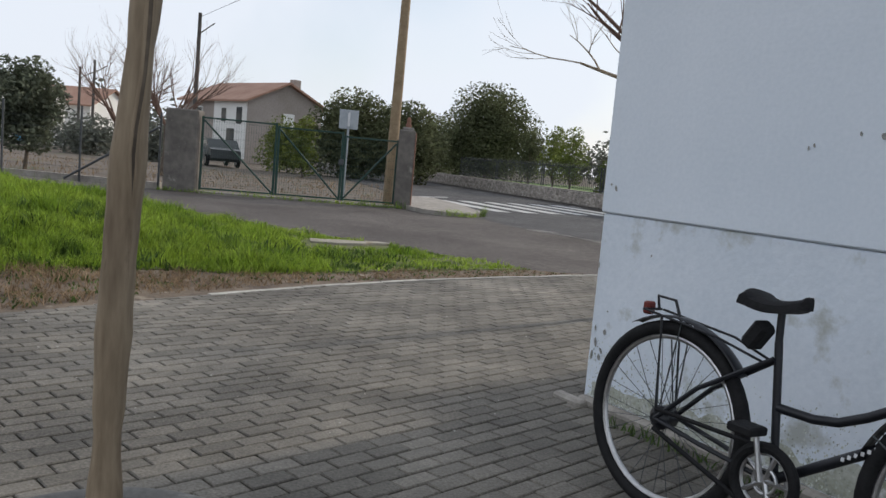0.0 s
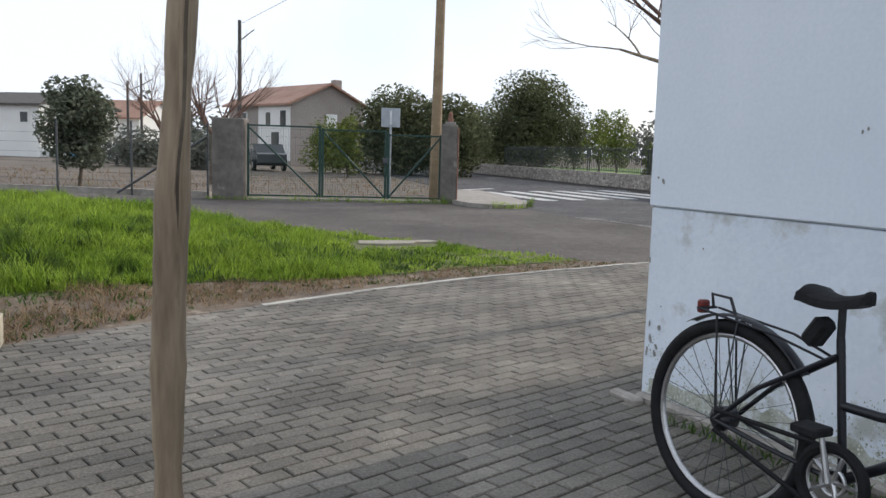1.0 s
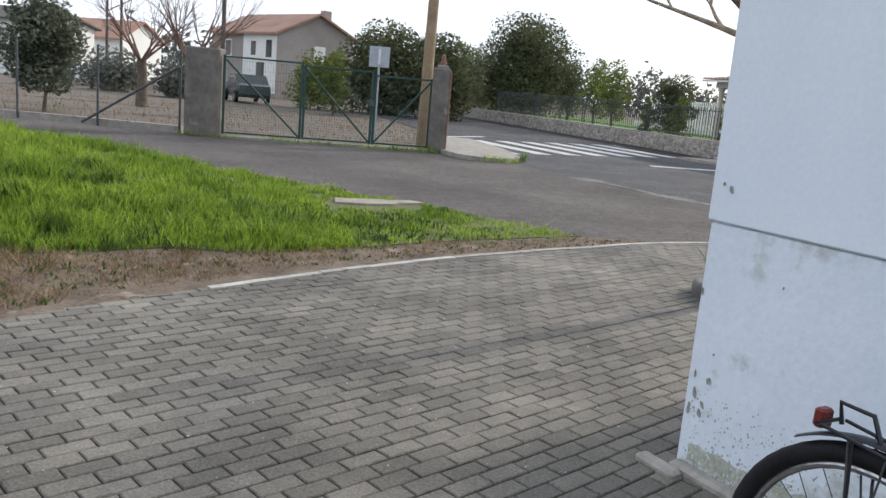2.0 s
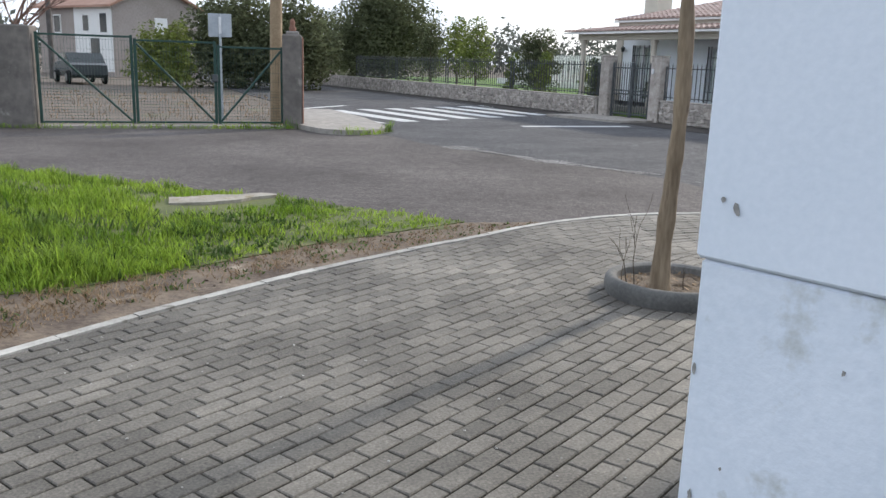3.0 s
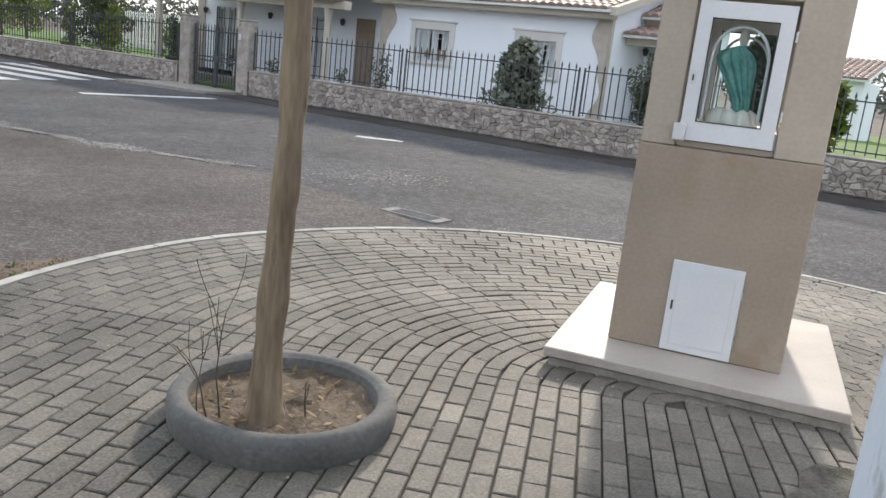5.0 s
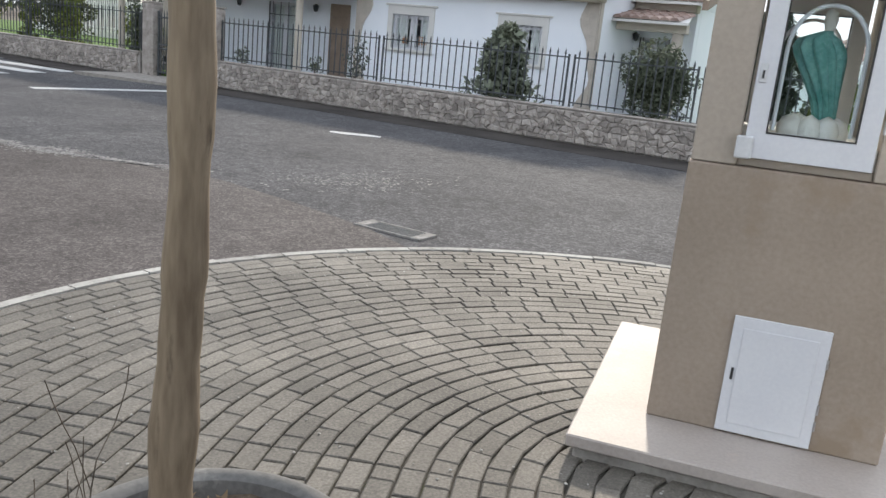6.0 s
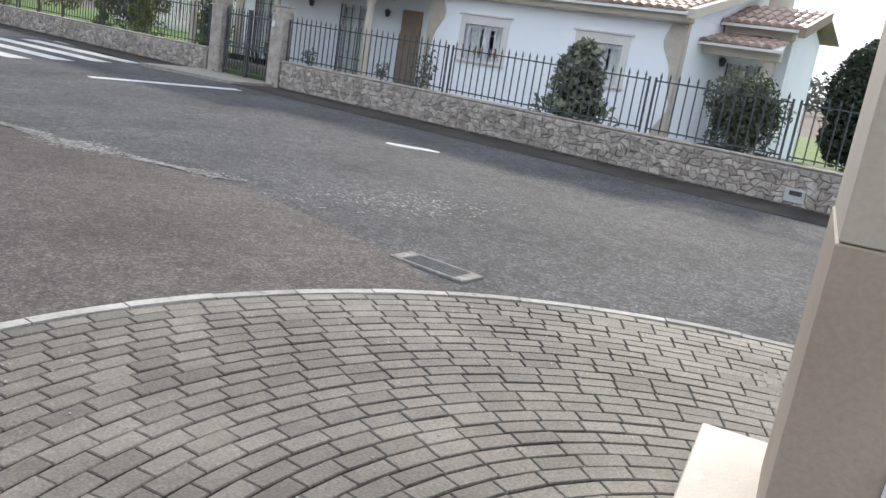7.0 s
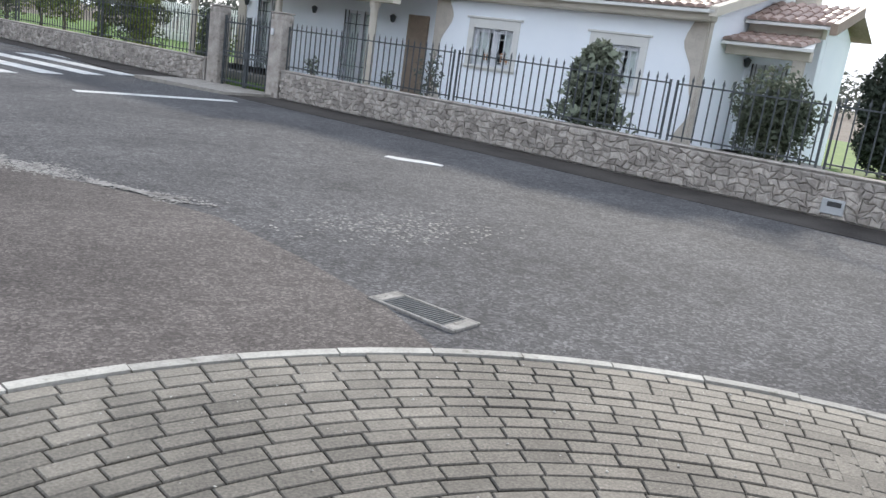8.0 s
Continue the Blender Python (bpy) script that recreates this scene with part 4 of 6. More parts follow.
hb = [(0.945, -0.29, 0.985), (0.965, -0.2, 0.975), (0.985, -0.1, 0.95), (0.985, 0, 0.925), (0.985, 0.1, 0.95), (0.965, 0.2, 0.975), (0.945, 0.29, 0.985)]
part("handlebar", Form().tube([steer(p) for p in hb], 0.012, 10), M_BIKE, bike, "black flat handlebar", True)
for y in (-0.28, 0.28):
    part("grip", Form().tube([steer((0.944, y * 1.05, 0.986)), steer((0.966, y * 0.68, 0.974))], 0.017, 10), M_RUBBER, bike, "", True)
    part("brake_lever", Form().tube([steer((0.985, y * 0.6, 0.955)), steer((1.0, y * 0.75, 0.94)), steer((0.99, y * 0.98, 0.93))], 0.006, 6), M_IRON, bike)
basket = Form()
for z, g in ((0.72, 0.8), (0.79, 0.87), (0.86, 0.94), (0.93, 1.0)):
    a, b = 0.15 * g, 0.11 * g
    basket.tube([(1.12 - b, -a, z), (1.12 + b, -a, z), (1.12 + b, a, z), (1.12 - b, a, z)], 0.0025, 5, closed=True)
for i in range(9):
    k = -1 + i / 4
    for sx in (-1, 1):
        basket.tube([(1.12 + sx * 0.088, k * 0.12, 0.72), (1.12 + sx * 0.11, k * 0.15, 0.93)], 0.0018, 4)
    if i % 2 == 0:
        for sy in (-1, 1):
            basket.tube([(1.12 + k * 0.088, sy * 0.12, 0.72), (1.12 + k * 0.11, sy * 0.15, 0.93)], 0.0018, 4)
    basket.tube([(1.12 - 0.088, k * 0.12, 0.72), (1.12 + 0.088, k * 0.12, 0.72)], 0.0018, 4)
part("basket", basket, M_CHROME, bike, "grey wire front basket")
part("headlamp", Form().lathe([(0.0, -0.04), (0.025, -0.03), (0.035, 0.01), (0.035, 0.02), (0.0, 0.025)], 16, Matrix.Translation((1.02, 0, 0.70)) @ pose(0, 0, 0, 0, 90, 0)), M_RUBBER, bike, "black front lamp", True)
for y in (-0.012, 0.012):
    part("cable", Form().tube([(0.93, y * 15, 0.965), (1.02, y * 6, 0.87), (0.97, y, 0.72), (0.86, y, 0.6)], 0.0025, 5), M_RUBBER, bike)

# concrete blocks at the edge of the verge
def cinder_block(m):
    b = thing("concrete_block", m, "hollow pale concrete building block lying on the earth", "building block", "stacked blocks")
    f = Form()
    f.box(0, 0.4, 0, 0.03, 0, 0.2, c=0.004)
    f.box(0, 0.4, 0.17, 0.2, 0, 0.2, c=0.004)
    for x in (0, 0.123, 0.247, 0.37):
        f.box(x, x + 0.03, 0.0305, 0.1695, 0.002, 0.198)
    part("block", f, M_BLOCK, b)


blk = Vector((-3.25, 3.3))
cinder_block(pose(blk.x, blk.y, 0.19, -90, 0, 25) @ pose(0, 0, 0))
cinder_block(pose(blk.x - 0.05, blk.y + 0.02, 0.40, -90, 0, 30))
cinder_block(pose(blk.x - 0.42, blk.y - 0.15, 0.19, -90, 0, 25))

# ---- field fence, gate and piers ----
GA, GB = Vector((-5.55, 18.9)), Vector((-0.75, 19.95))


def pier(x0, x1, y0, y1, h, mat, label, turn=0):
    f = Form()
    q = random.Random(int(h * 100))
    f.box(x0, x1, y0, y1, -0.08, h, None, 0.03)
    return tagged(part("gate_pier", f, mat), label, "gate pier", "gate piers")


pier(-6.42, -5.62, 18.72, 19.25, 1.98, M_PIER, "wide weathered concrete gate pier, stained grey")
pier(-0.78, -0.36, 19.75, 20.2, 2.0, M_PIER, "weathered concrete gate pier with rusty flank")
tagged(part("rusty_flank", Form().box(-0.352, -0.33, 19.78, 20.17, 0.0, 1.94, None, 0.008), M_BRICKRED), "reddish rendered side of the pier", "pier facing")
ornament = thing("stone_ornament", pose(-0.56, 20.0, 2.0), "small weathered stone finial standing on the pier", "ornament")
part("foot", Form().box(-0.14, 0.14, -0.12, 0.12, 0.0, 0.07, None, 0.015), M_CONC, ornament)
part("body", Form().lathe([(0.001, 0.07), (0.07, 0.07), (0.08, 0.13), (0.05, 0.19), (0.06, 0.25), (0.04, 0.31), (0.001, 0.34)], 18), M_BRICKRED, ornament, "", True)


def leaf_gate(p0, p1, h, brace, label):
    d = (p1 - p0)
    L = d.length
    d.normalize()
    m = Matrix(((d.x, -d.y, 0, p0.x), (d.y, d.x, 0, p0.y), (0, 0, 1, 0), (0, 0, 0, 1)))
    g = thing("field_gate", m, label, "gate", "field gate leaves")
    t = 0.03
    for x in (0.0, L):
        part("stile", Form().box(x - t, x + t, -t, t, 0.05, h, None, 0.006), M_GREEN, g)
    for z in (0.08, h - 0.04):
        part("rail", Form().box(t, L - t, -0.02, 0.02, z - 0.02, z + 0.02, None, 0.005), M_GREEN, g)
    a, b = ((0.03, h - 0.1), (L - 0.03, 0.1)) if brace > 0 else ((0.03, 0.1), (L - 0.03, h - 0.1))
    part("brace", Form().tube([(a[0], 0, a[1]), (b[0], 0, b[1])], 0.024, 8), M_GREEN, g)
    net = Form()
    x = 0.08
    while x < L - 0.05:
        net.tube([(x, 0.012, 0.1), (x, 0.012, h - 0.06)], 0.0028, 3, cap=False)
        x += 0.06
    z = 0.15
    while z < h - 0.06:
        net.tube([(t, 0.014, z), (L - t, 0.014, z)], 0.0028, 3, cap=False)
        z += 0.06 if z < 0.75 else 0.2
    part("wire_mesh", net, M_GREEN, g, "fine green welded wire mesh")
    return g


mid = GA + (GB - GA) * 0.36
mid2 = GA + (GB - GA) * 0.70
leaf_gate(GA, mid, 1.86, 1, "dark green steel gate leaf with falling brace and mesh")
leaf_gate(mid + (GB - GA).normalized() * 0.07, mid2, 1.80, 1, "dark green steel gate leaf, closed, mesh filled")
leaf_gate(mid2 + (GB - GA).normalized() * 0.07, GB - (GB - GA).normalized() * 0.05, 1.72, -1, "dark green steel gate leaf with a rising brace")
part_lock = tagged(part("gate_latch", Form().box(-0.06, 0.06, -0.05, 0.05, 0.95, 1.1, Matrix.Translation((mid2.x, mid2.y - 0.05, 0)), 0.01), M_IRON), "black steel gate latch", "latch")

sign = thing("road_sign", pose(-2.15, 20.35, -0.05, 0, 0, 8), "back of a square grey road sign on a steel post", "sign")
part("post", Form().tube([(0, 0, 0), (0, 0, 2.42)], 0.03, 12), M_SIGN, sign, "", True)
part("plate", Form().box(-0.25, 0.25, 0.035, 0.05, 1.95, 2.45, None, 0.004), M_SIGN, sign, "square metal plate seen from behind")
part("bracket", Form().box(-0.03, 0.03, -0.033, 0.034, 2.02, 2.38, None, 0.004), M_PLASTIC, sign, "pale mounting bracket")

pole = thing("utility_pole", pose(-0.98, 20.9, -0.07), "tall round wooden utility pole", "pole", "utility poles")
part("shaft", Form().tube([(0, 0, 0), (0.03, 0, 4), (0.07, 0, 9)], [0.15, 0.13, 0.10], 16), M_POLE, pole, "", True)

post_f = Form().tube([(0, 0, -0.1), (0, 0, 1.85)], 0.03, 8)
post_mesh = post_f.mesh("fence_post", M_IRON, True)
fence = thing("wire_fence", pose(0, 0, 0), "field fence of thin dark posts and wire", "fence")
fence_line = [Vector((-6.7, 19.3)) + Vector((-2.05, 0.18)) * i for i in range(12)]
for p in fence_line:
    piece("post", post_mesh, pose(p.x, p.y, 0), fence)
for z in [0.1, 0.3, 0.5, 0.75, 1.0, 1.25, 1.5]:
    part("wire", Form().tube([(fence_line[0].x, fence_line[0].y, z), (fence_line[-1].x, fence_line[-1].y, z)], 0.004, 4), M_IRON, fence, "thin strained wire")
part("strut", Form().tube([(-6.7, 19.25, 1.5), (-9.1, 19.4, 0.0)], 0.03, 8), M_IRON, fence, "slanting steel strut")
structure("field_kerb", Form().box(-40, -6.7, -0.12, 0.12, -0.1, 0.1, Matrix.Translation((0, 19.05, 0)) @ pose(0, 0, 0, 0, 0, -4)), M_CEMENT, "low concrete kerb under the field fence", "kerb")
structure("gate_sill", Form().box(0, 4.9, -0.25, 0.1, -0.09, 0.02, Matrix.Translation((GA.x, GA.y, 0)) @ pose(0, 0, 0, 0, 0, 12.3)), M_CEMENT, "rough earth and concrete sill under the field gate", "sill")

# ---- garden wall, railings and gate of the house (u along the street, v inwards) ----
H0 = house_pose(0, 0)


def garden_wall(u0, u1, top, name, label):
    w = structure(name, Form().box(u0, u1, 0.02, 0.26, -0.08, top), M_MORTAR, label, "garden wall")
    w.matrix_basis = H0
    c = structure(name + "_coping", Form().box(u0, u1, -0.012, 0.28, top + 0.003, top + 0.03, None, 0.008), M_MASONRY_J, "rough stone coping on the garden wall", "coping")
    c.matrix_basis = H0
    return w


wall_r = garden_wall(2.52, 27.0, 0.58, "garden_wall_east", "garden wall of irregular brown and grey field stones")
wall_l = garden_wall(-46.0, -0.40, 0.55, "garden_wall_west", "long garden wall of irregular field stones")


def railing(u0, u1, base, top, label):
    r = thing("railing", H0 @ Matrix.Translation((u0, 0.13, base)), label, "railing", "garden railings")
    L, h = u1 - u0, top - base
    for z in (0.08, h - 0.16):
        part("rail", Form().box(0, L, -0.018, 0.018, z - 0.012, z + 0.012), M_IRON, r)
    k = max(1, int(L / 0.155))
    for i in range(k):
        piece("spike_bar", SPIKE, Matrix.Translation((L * (i + 0.5) / k, 0, 0.02)) @ Matrix.Diagonal((1, 1, (h - 0.02) / 1.1, 1)), r)
    for x in (0.0, L):
        part("end_post", Form().box(x - 0.017, x + 0.017, -0.017, 0.017, 0.0, h - 0.1, None, 0.004), M_IRON, r)
    return r


sf = Form().box(-0.0095, 0.0095, -0.0095, 0.0095, 0.0, 0.97)
sf.add([(-0.0095, 0, 0.965), (0, -0.0095, 0.965), (0.0095, 0, 0.965), (0, 0.0095, 0.965), (-0.022, 0, 1.0), (0, -0.022, 1.0), (0.022, 0, 1.0), (0, 0.022, 1.0), (0, 0, 1.1)],
       [(0, 1, 5, 4), (1, 2, 6, 5), (2, 3, 7, 6), (3, 0, 4, 7), (4, 5, 8), (5, 6, 8), (6, 7, 8), (7, 4, 8)])
SPIKE = sf.mesh("spike_bar", M_IRON)
for u0, u1 in ((2.55, 7.35), (7.47, 11.78), (11.9, 14.2), (14.32, 18.5), (18.62, 22.8)):
    railing(u0, u1, 0.625, 1.68, "dark iron railing with arrow-head spikes on the garden wall")
for u0, u1 in ((-5.6, -0.5), (-10.8, -5.75), (-16.0, -10.95), (-21.2, -16.15)):
    railing(u0, u1, 0.595, 1.72, "dark iron railing with arrow-head spikes, garden side")
for u in (-0.26, 2.06):
    p = thing("gate_post", H0 @ Matrix.Translation((u, 0, 0)), "square gate post of rough field stone", "gate post", "house gate posts")
    part("shaft", Form().box(0, 0.42, -0.05, 0.31, -0.08, 1.84, None, 0.035), M_MASONRY, p, "rough stone masonry")
    part("cap", Form().box(-0.012, 0.432, -0.062, 0.322, 1.843, 1.875, None, 0.012), M_MASONRY, p)
bell = tagged(part("doorbell", Form().box(2.15, 2.25, -0.09, -0.062, 1.35, 1.5, H0, 0.008), M_PLASTIC), "small pale doorbell plate on the gate post", "doorbell")
gate = thing("house_gate", H0 @ Matrix.Translation((0.22, 0.1, 0)), "dark iron garden gate with arrow-head bars, closed", "gate")
for x in (0.02, 0.86, 0.92, 1.72):
    part("stile", Form().box(x - 0.025, x + 0.025, -0.025, 0.025, 0.02, 1.66, None, 0.005), M_IRON, gate)
for z in (0.12, 0.72, 0.82, 1.5):
    part("rail", Form().box(0.0, 1.74, -0.015, 0.015, z - 0.02, z + 0.02), M_IRON, gate)
for i in range(15):
    x = 0.11 + i * 0.11
    if abs(x - 0.89) > 0.06:
        piece("bar", SPIKE, Matrix.Translation((x, 0, 0.06)) @ Matrix.Diagonal((1, 1, 1.5, 1)), gate)
part("lock", Form().box(0.80, 0.98, -0.035, 0.035, 0.70, 0.86, None, 0.01), M_IRON, gate)
box = thing("meter_box", H0 @ Matrix.Translation((14.44, 0, 0)), "white meter box with a dark window let into the garden wall", "meter box")
part("case", Form().box(0, 0.31, -0.05, 0.02, 0.035, 0.255, None, 0.012), M_METER, box)
part("window", Form().box(0.08, 0.27, -0.056, -0.049, 0.15, 0.22, None, 0.003), M_DARKLINE, box, "dark viewing window")
structure("gutter_strip", Form().prism([(2.35, -1.28), (26, -1.28), (26, 0.02), (2.35, 0.02)], -0.08, -0.036, H0), M_GUTTER, "dark dirty footway strip below the garden wall", "footway")
structure("gutter_strip_west", Form().prism([(-46, -0.95), (-7, -0.95), (-1.6, -1.35), (-0.6, -1.6), (-0.6, 0.02), (-46, 0.02)], -0.08, -0.036, H0), M_GUTTER, "dark dirty footway strip", "footway")
structure("threshold", Form().prism([(-0.6, -1.75), (2.3, -1.2), (2.3, 0.3), (-0.6, 0.3)], -0.08, 0.018, H0), M_CEMENT, "paved drive crossing at the garden gate", "footway")
structure("garden", Form().prism([(-46, 0.26), (27, 0.26), (27, 26), (-46, 26)], -0.08, 0.12, H0), M_LAWN, "mown green lawn in the garden", "lawn")
structure("terrace", Form().prism([(-4.2, 0.8), (14.3, 0.8), (13.7, 5.6), (-4.2, 5.6)], 0.05, 0.30, H0), M_CONC, "pale concrete terrace round the house", "terrace")

# ---- the house ----
house = thing("bungalow", house_pose(0, 0, 0.3), "white single-storey house with tiled hipped roofs and stone corner quoins", "house")


def hole_wall(u0, u1, v0, v1, z0, z1, holes):
    """A wall along u with rectangular openings (u0, u1, z0, z1) right through it."""
    us = sorted({u0, u1, *(h[0] for h in holes), *(h[1] for h in holes)})
    zs = sorted({z0, z1, *(h[2] for h in holes), *(h[3] for h in holes)})
    nu, nz = len(us), len(zs)

    def solid(i, j):
        if not (0 <= i < nu - 1 and 0 <= j < nz - 1):
            return False
        a, b = (us[i] + us[i + 1]) / 2, (zs[j] + zs[j + 1]) / 2
        return not any(h[0] < a < h[1] and h[2] < b < h[3] for h in holes)

    def at(i, j, back):
        return (i * nz + j) * 2 + back

    faces = []
    for i in range(nu - 1):
        for j in range(nz - 1):
            if not solid(i, j):
                continue
            faces += [(at(i, j, 0), at(i + 1, j, 0), at(i + 1, j + 1, 0), at(i, j + 1, 0)), (at(i, j + 1, 1), at(i + 1, j + 1, 1), at(i + 1, j, 1), at(i, j, 1))]
            for di, dj, p, q in ((-1, 0, (i, j + 1), (i, j)), (1, 0, (i + 1, j), (i + 1, j + 1)), (0, -1, (i, j), (i + 1, j)), (0, 1, (i + 1, j + 1), (i, j + 1))):
                if not solid(i + di, j + dj):
                    faces.append((at(*p, 0), at(*p, 1), at(*q, 1), at(*q, 0)))
    return Form().add([(u, v, z) for u in us for z in zs for v in (v0, v1)], faces)


FV = 3.2
W1, W2 = (5.38, 6.50, 1.02, 1.86), (8.60, 9.63, 0.98, 1.83)
part("front_wall", hole_wall(4.2, 10.95, FV, FV + 0.25, -0.2, 2.6, [W1, W2]), M_HOUSE, house, "smooth white front wall in shade")
part("side_wall", Form().box(10.7, 10.95, FV + 0.255, 6.2, -0.2, 2.6), M_HOUSE, house)
part("side_wall", Form().box(4.2, 4.45, FV + 0.255, 3.85, -0.2, 2.6), M_HOUSE, house)
D1, D2, P1 = (-3.05, -2.05, 0.0, 2.0), (0.65, 1.85, 0.0, 1.95), (11.1, 11.85, 0.0, 1.85)
part("porch_wall", hole_wall(-3.9, 4.2, 3.6, 3.85, -0.2, 2.6, [D1, D2]), M_HOUSE, house, "white wall at the back of the porch")
part("east_wall", hole_wall(10.955, 12.4, 5.5, 5.75, -0.2, 2.6, [P1]), M_HOUSE, house)
part("end_wall", Form().box(12.15, 12.4, 5.76, 7.395, -0.2, 2.6), M_HOUSE, house)
part("end_wall", Form().box(-3.9, -3.65, 3.855, 9.5, -0.2, 2.6), M_HOUSE, house)
part("wing_wall", Form().box(10.955, 12.4, 7.4, 7.6, -0.2, 2.6), M_HOUSE, house)
part("side_wall", Form().box(10.7, 10.95, 6.205, 9.5, -0.2, 2.6), M_HOUSE, house)
part("back_wall", Form().box(-3.9, 10.95, 9.505, 9.7, -0.2, 2.6), M_HOUSE, house)
part("ceiling", Form().box(-3.64, 10.69, 3.86, 9.5, 2.605, 2.66), M_EAVE, house)


def house_window(w, v, decor, name="window"):
    u0, u1, z0, z1 = w
    fr = Form()
    fr.ring(u0 - 0.15, u1 + 0.15, z0 - 0.1, z1 + 0.2, u0, u1, z0, z1, v - 0.03, v + 0.05)
    win = part(name, fr, M_SURROUND, house, "window with a pale moulded surround")
    part("head_moulding", Form().box(u0 - 0.22, u1 + 0.22, v - 0.06, v + 0.02, z1 + 0.203, z1 + 0.25, None, 0.01), M_SURROUND, win)
    part("sill", Form().box(u0 - 0.18, u1 + 0.18, v - 0.07, v - 0.033, z0 - 0.06, z0 - 0.003, None, 0.01), M_SURROUND, win)
    mid_ = (u0 + u1) / 2
    for a, b in ((u0 + 0.002, mid_ - 0.002), (mid_ + 0.002, u1 - 0.002)):
        part("sash", Form().ring(a, b, z0 + 0.002, z1 - 0.002, a + 0.075, b - 0.075, z0 + 0.075, z1 - 0.075, v + 0.10, v + 0.15), M_ALU, win, "white casement")
    pane = part("pane", Form().box(u0 + 0.05, u1 - 0.05, v + 0.12, v + 0.124, z0 + 0.05, z1 - 0.05), M_GLASS, win)
    pane.visible_shadow = False
    gr = Form()
    for i in range(7):
        x = u0 + (u1 - u0) * (i + 0.5) / 7
        gr.box(x - 0.008, x + 0.008, v + 0.03, v + 0.046, z0, z1)
    for z in (z0 + 0.12, z0 + 0.28, z1 - 0.22, z1 - 0.08):
        gr.box(u0, u1, v + 0.031, v + 0.045, z - 0.008, z + 0.008)
    part("grille", gr, M_ALU, win, "white ornamental window grille")
    if decor:
        for a, b, lo, hi in ((u0 + 0.22, u0 + 0.36, 0.12, 0.3), (u1 - 0.4, u1 - 0.26, 0.1, 0.34), (u1 - 0.24, u1 - 0.14, 0.1, 0.22)):
            part("window_ornament", Form().box(a, b, v + 0.155, v + 0.17, z0 + lo, z0 + hi, None, 0.005), M_ORANGE, win, "orange-brown ornament behind the grille")
    for a, b in ((u0 + 0.03, u0 + 0.36), (u1 - 0.36, u1 - 0.03)):
        part("curtain", Form().box(a, b, v + 0.176, v + 0.186, z0 + 0.03, z1 - 0.03), M_CURTAIN, win, "pale curtain")


house_window(W1, FV, True)
house_window(W2, FV, False)
for dd, v in ((D1, 3.6), (D2, 3.6), (P1, 5.5)):
    u0, u1, z0, z1 = dd
    fr = Form()
    for a, b in ((u0, u0 + 0.11), (u1 - 0.11, u1), ((u0 + u1) / 2 - 0.08, (u0 + u1) / 2 + 0.08)):
        fr.box(a, b, v + 0.06, v + 0.12, z0, z1)
    fr.box(u0 + 0.11, u1 - 0.11, v + 0.062, v + 0.118, z1 - 0.08, z1)
    dr = part("glazed_door", fr, M_ALU, house, "white-framed glazed door with dark bars")
    part("glass", Form().box(u0 + 0.07, u1 - 0.07, v + 0.09, v + 0.095, z0, z1 - 0.08), M_GLASS, dr).visible_shadow = False
    part("curtain", Form().box(u0 + 0.12, u1 - 0.12, v + 0.125, v + 0.13, z0, z1 - 0.1), M_CURTAIN, dr)
    for i in range(4):
        x = u0 + (u1 - u0) * (i + 0.5) / 4
        part("security_bar", Form().box(x - 0.009, x + 0.009, v - 0.02, v - 0.004, z0 + 0.03, z1), M_IRON, dr, "black iron bar")
    for x in (u0, u1 - 0.03):
        part("security_bar", Form().box(x, x + 0.03, v - 0.022, v - 0.002, z0 + 0.02, z1), M_IRON, dr, "black iron bar")
    for z in (z0 + 0.5, z1 - 0.35):
        part("security_bar", Form().box(u0 + 0.03, u1 - 0.03, v - 0.018, v - 0.006, z - 0.01, z + 0.01), M_IRON, dr, "black iron bar")
part("front_door", Form().box(3.0, 3.66, 3.52, 3.595, 0.0, 2.0, None, 0.01), M_DOOR, house, "brown wooden door in the porch")


def quoin(u, v, w):
    """A wavy-edged strip of stone at a corner."""
    pts = []
    zs = [-0.2 + 0.14 * i for i in range(21)]
    edge_ = [u + w * (0.5 + 0.35 * math.sin(z * 2.6 + 2.4) + 0.1 * math.sin(z * 7)) for z in zs]
    outl = [(u, -0.2)] + list(zip(edge_, zs)) + [(u, 2.6)]
    if w < 0:
        outl = outl[::-1]
    m = Matrix(((1, 0, 0, 0), (0, 0, -1, v), (0, 1, 0, 0), (0, 0, 0, 1)))
    return Form().prism(outl, 0, 0.035, m)


part("quoin", quoin(4.19, FV + 0.002, 0.55), M_HOUSE_TRIM, house, "wavy strip of crazy stone cladding")
part("quoin", quoin(10.95, FV + 0.002, -0.45), M_HOUSE_TRIM, house, "wavy strip of crazy stone cladding")
part("quoin", Form().box(10.953, 10.975, FV, FV + 0.16, -0.2, 2.6), M_HOUSE_TRIM, house)
part("quoin", Form().box(-3.95, -3.6, 3.55, 3.598, -0.2, 2.3), M_HOUSE_TRIM, house)
for u in (-3.55, 0.12, 3.52):
    c_ = part("column", Form().lathe([(0.13, 0.0), (0.13, 0.12), (0.10, 0.15), (0.09, 1.9), (0.10, 1.98), (0.13, 2.02), (0.13, 2.1)], 20, Matrix.Translation((u, 1.75, 0.0))), M_EAVE, house, "pale plastered porch column", True)
part("porch_beam", Form().box(-3.75, 4.2, 1.62, 1.88, 2.103, 2.32, None, 0.01), M_EAVE, house, "pale plastered beam on the columns")
part("porch_floor", Form().box(-3.75, 4.2, 1.4, 3.598, -0.15, 0.0, None, 0.01), M_CONC, house)
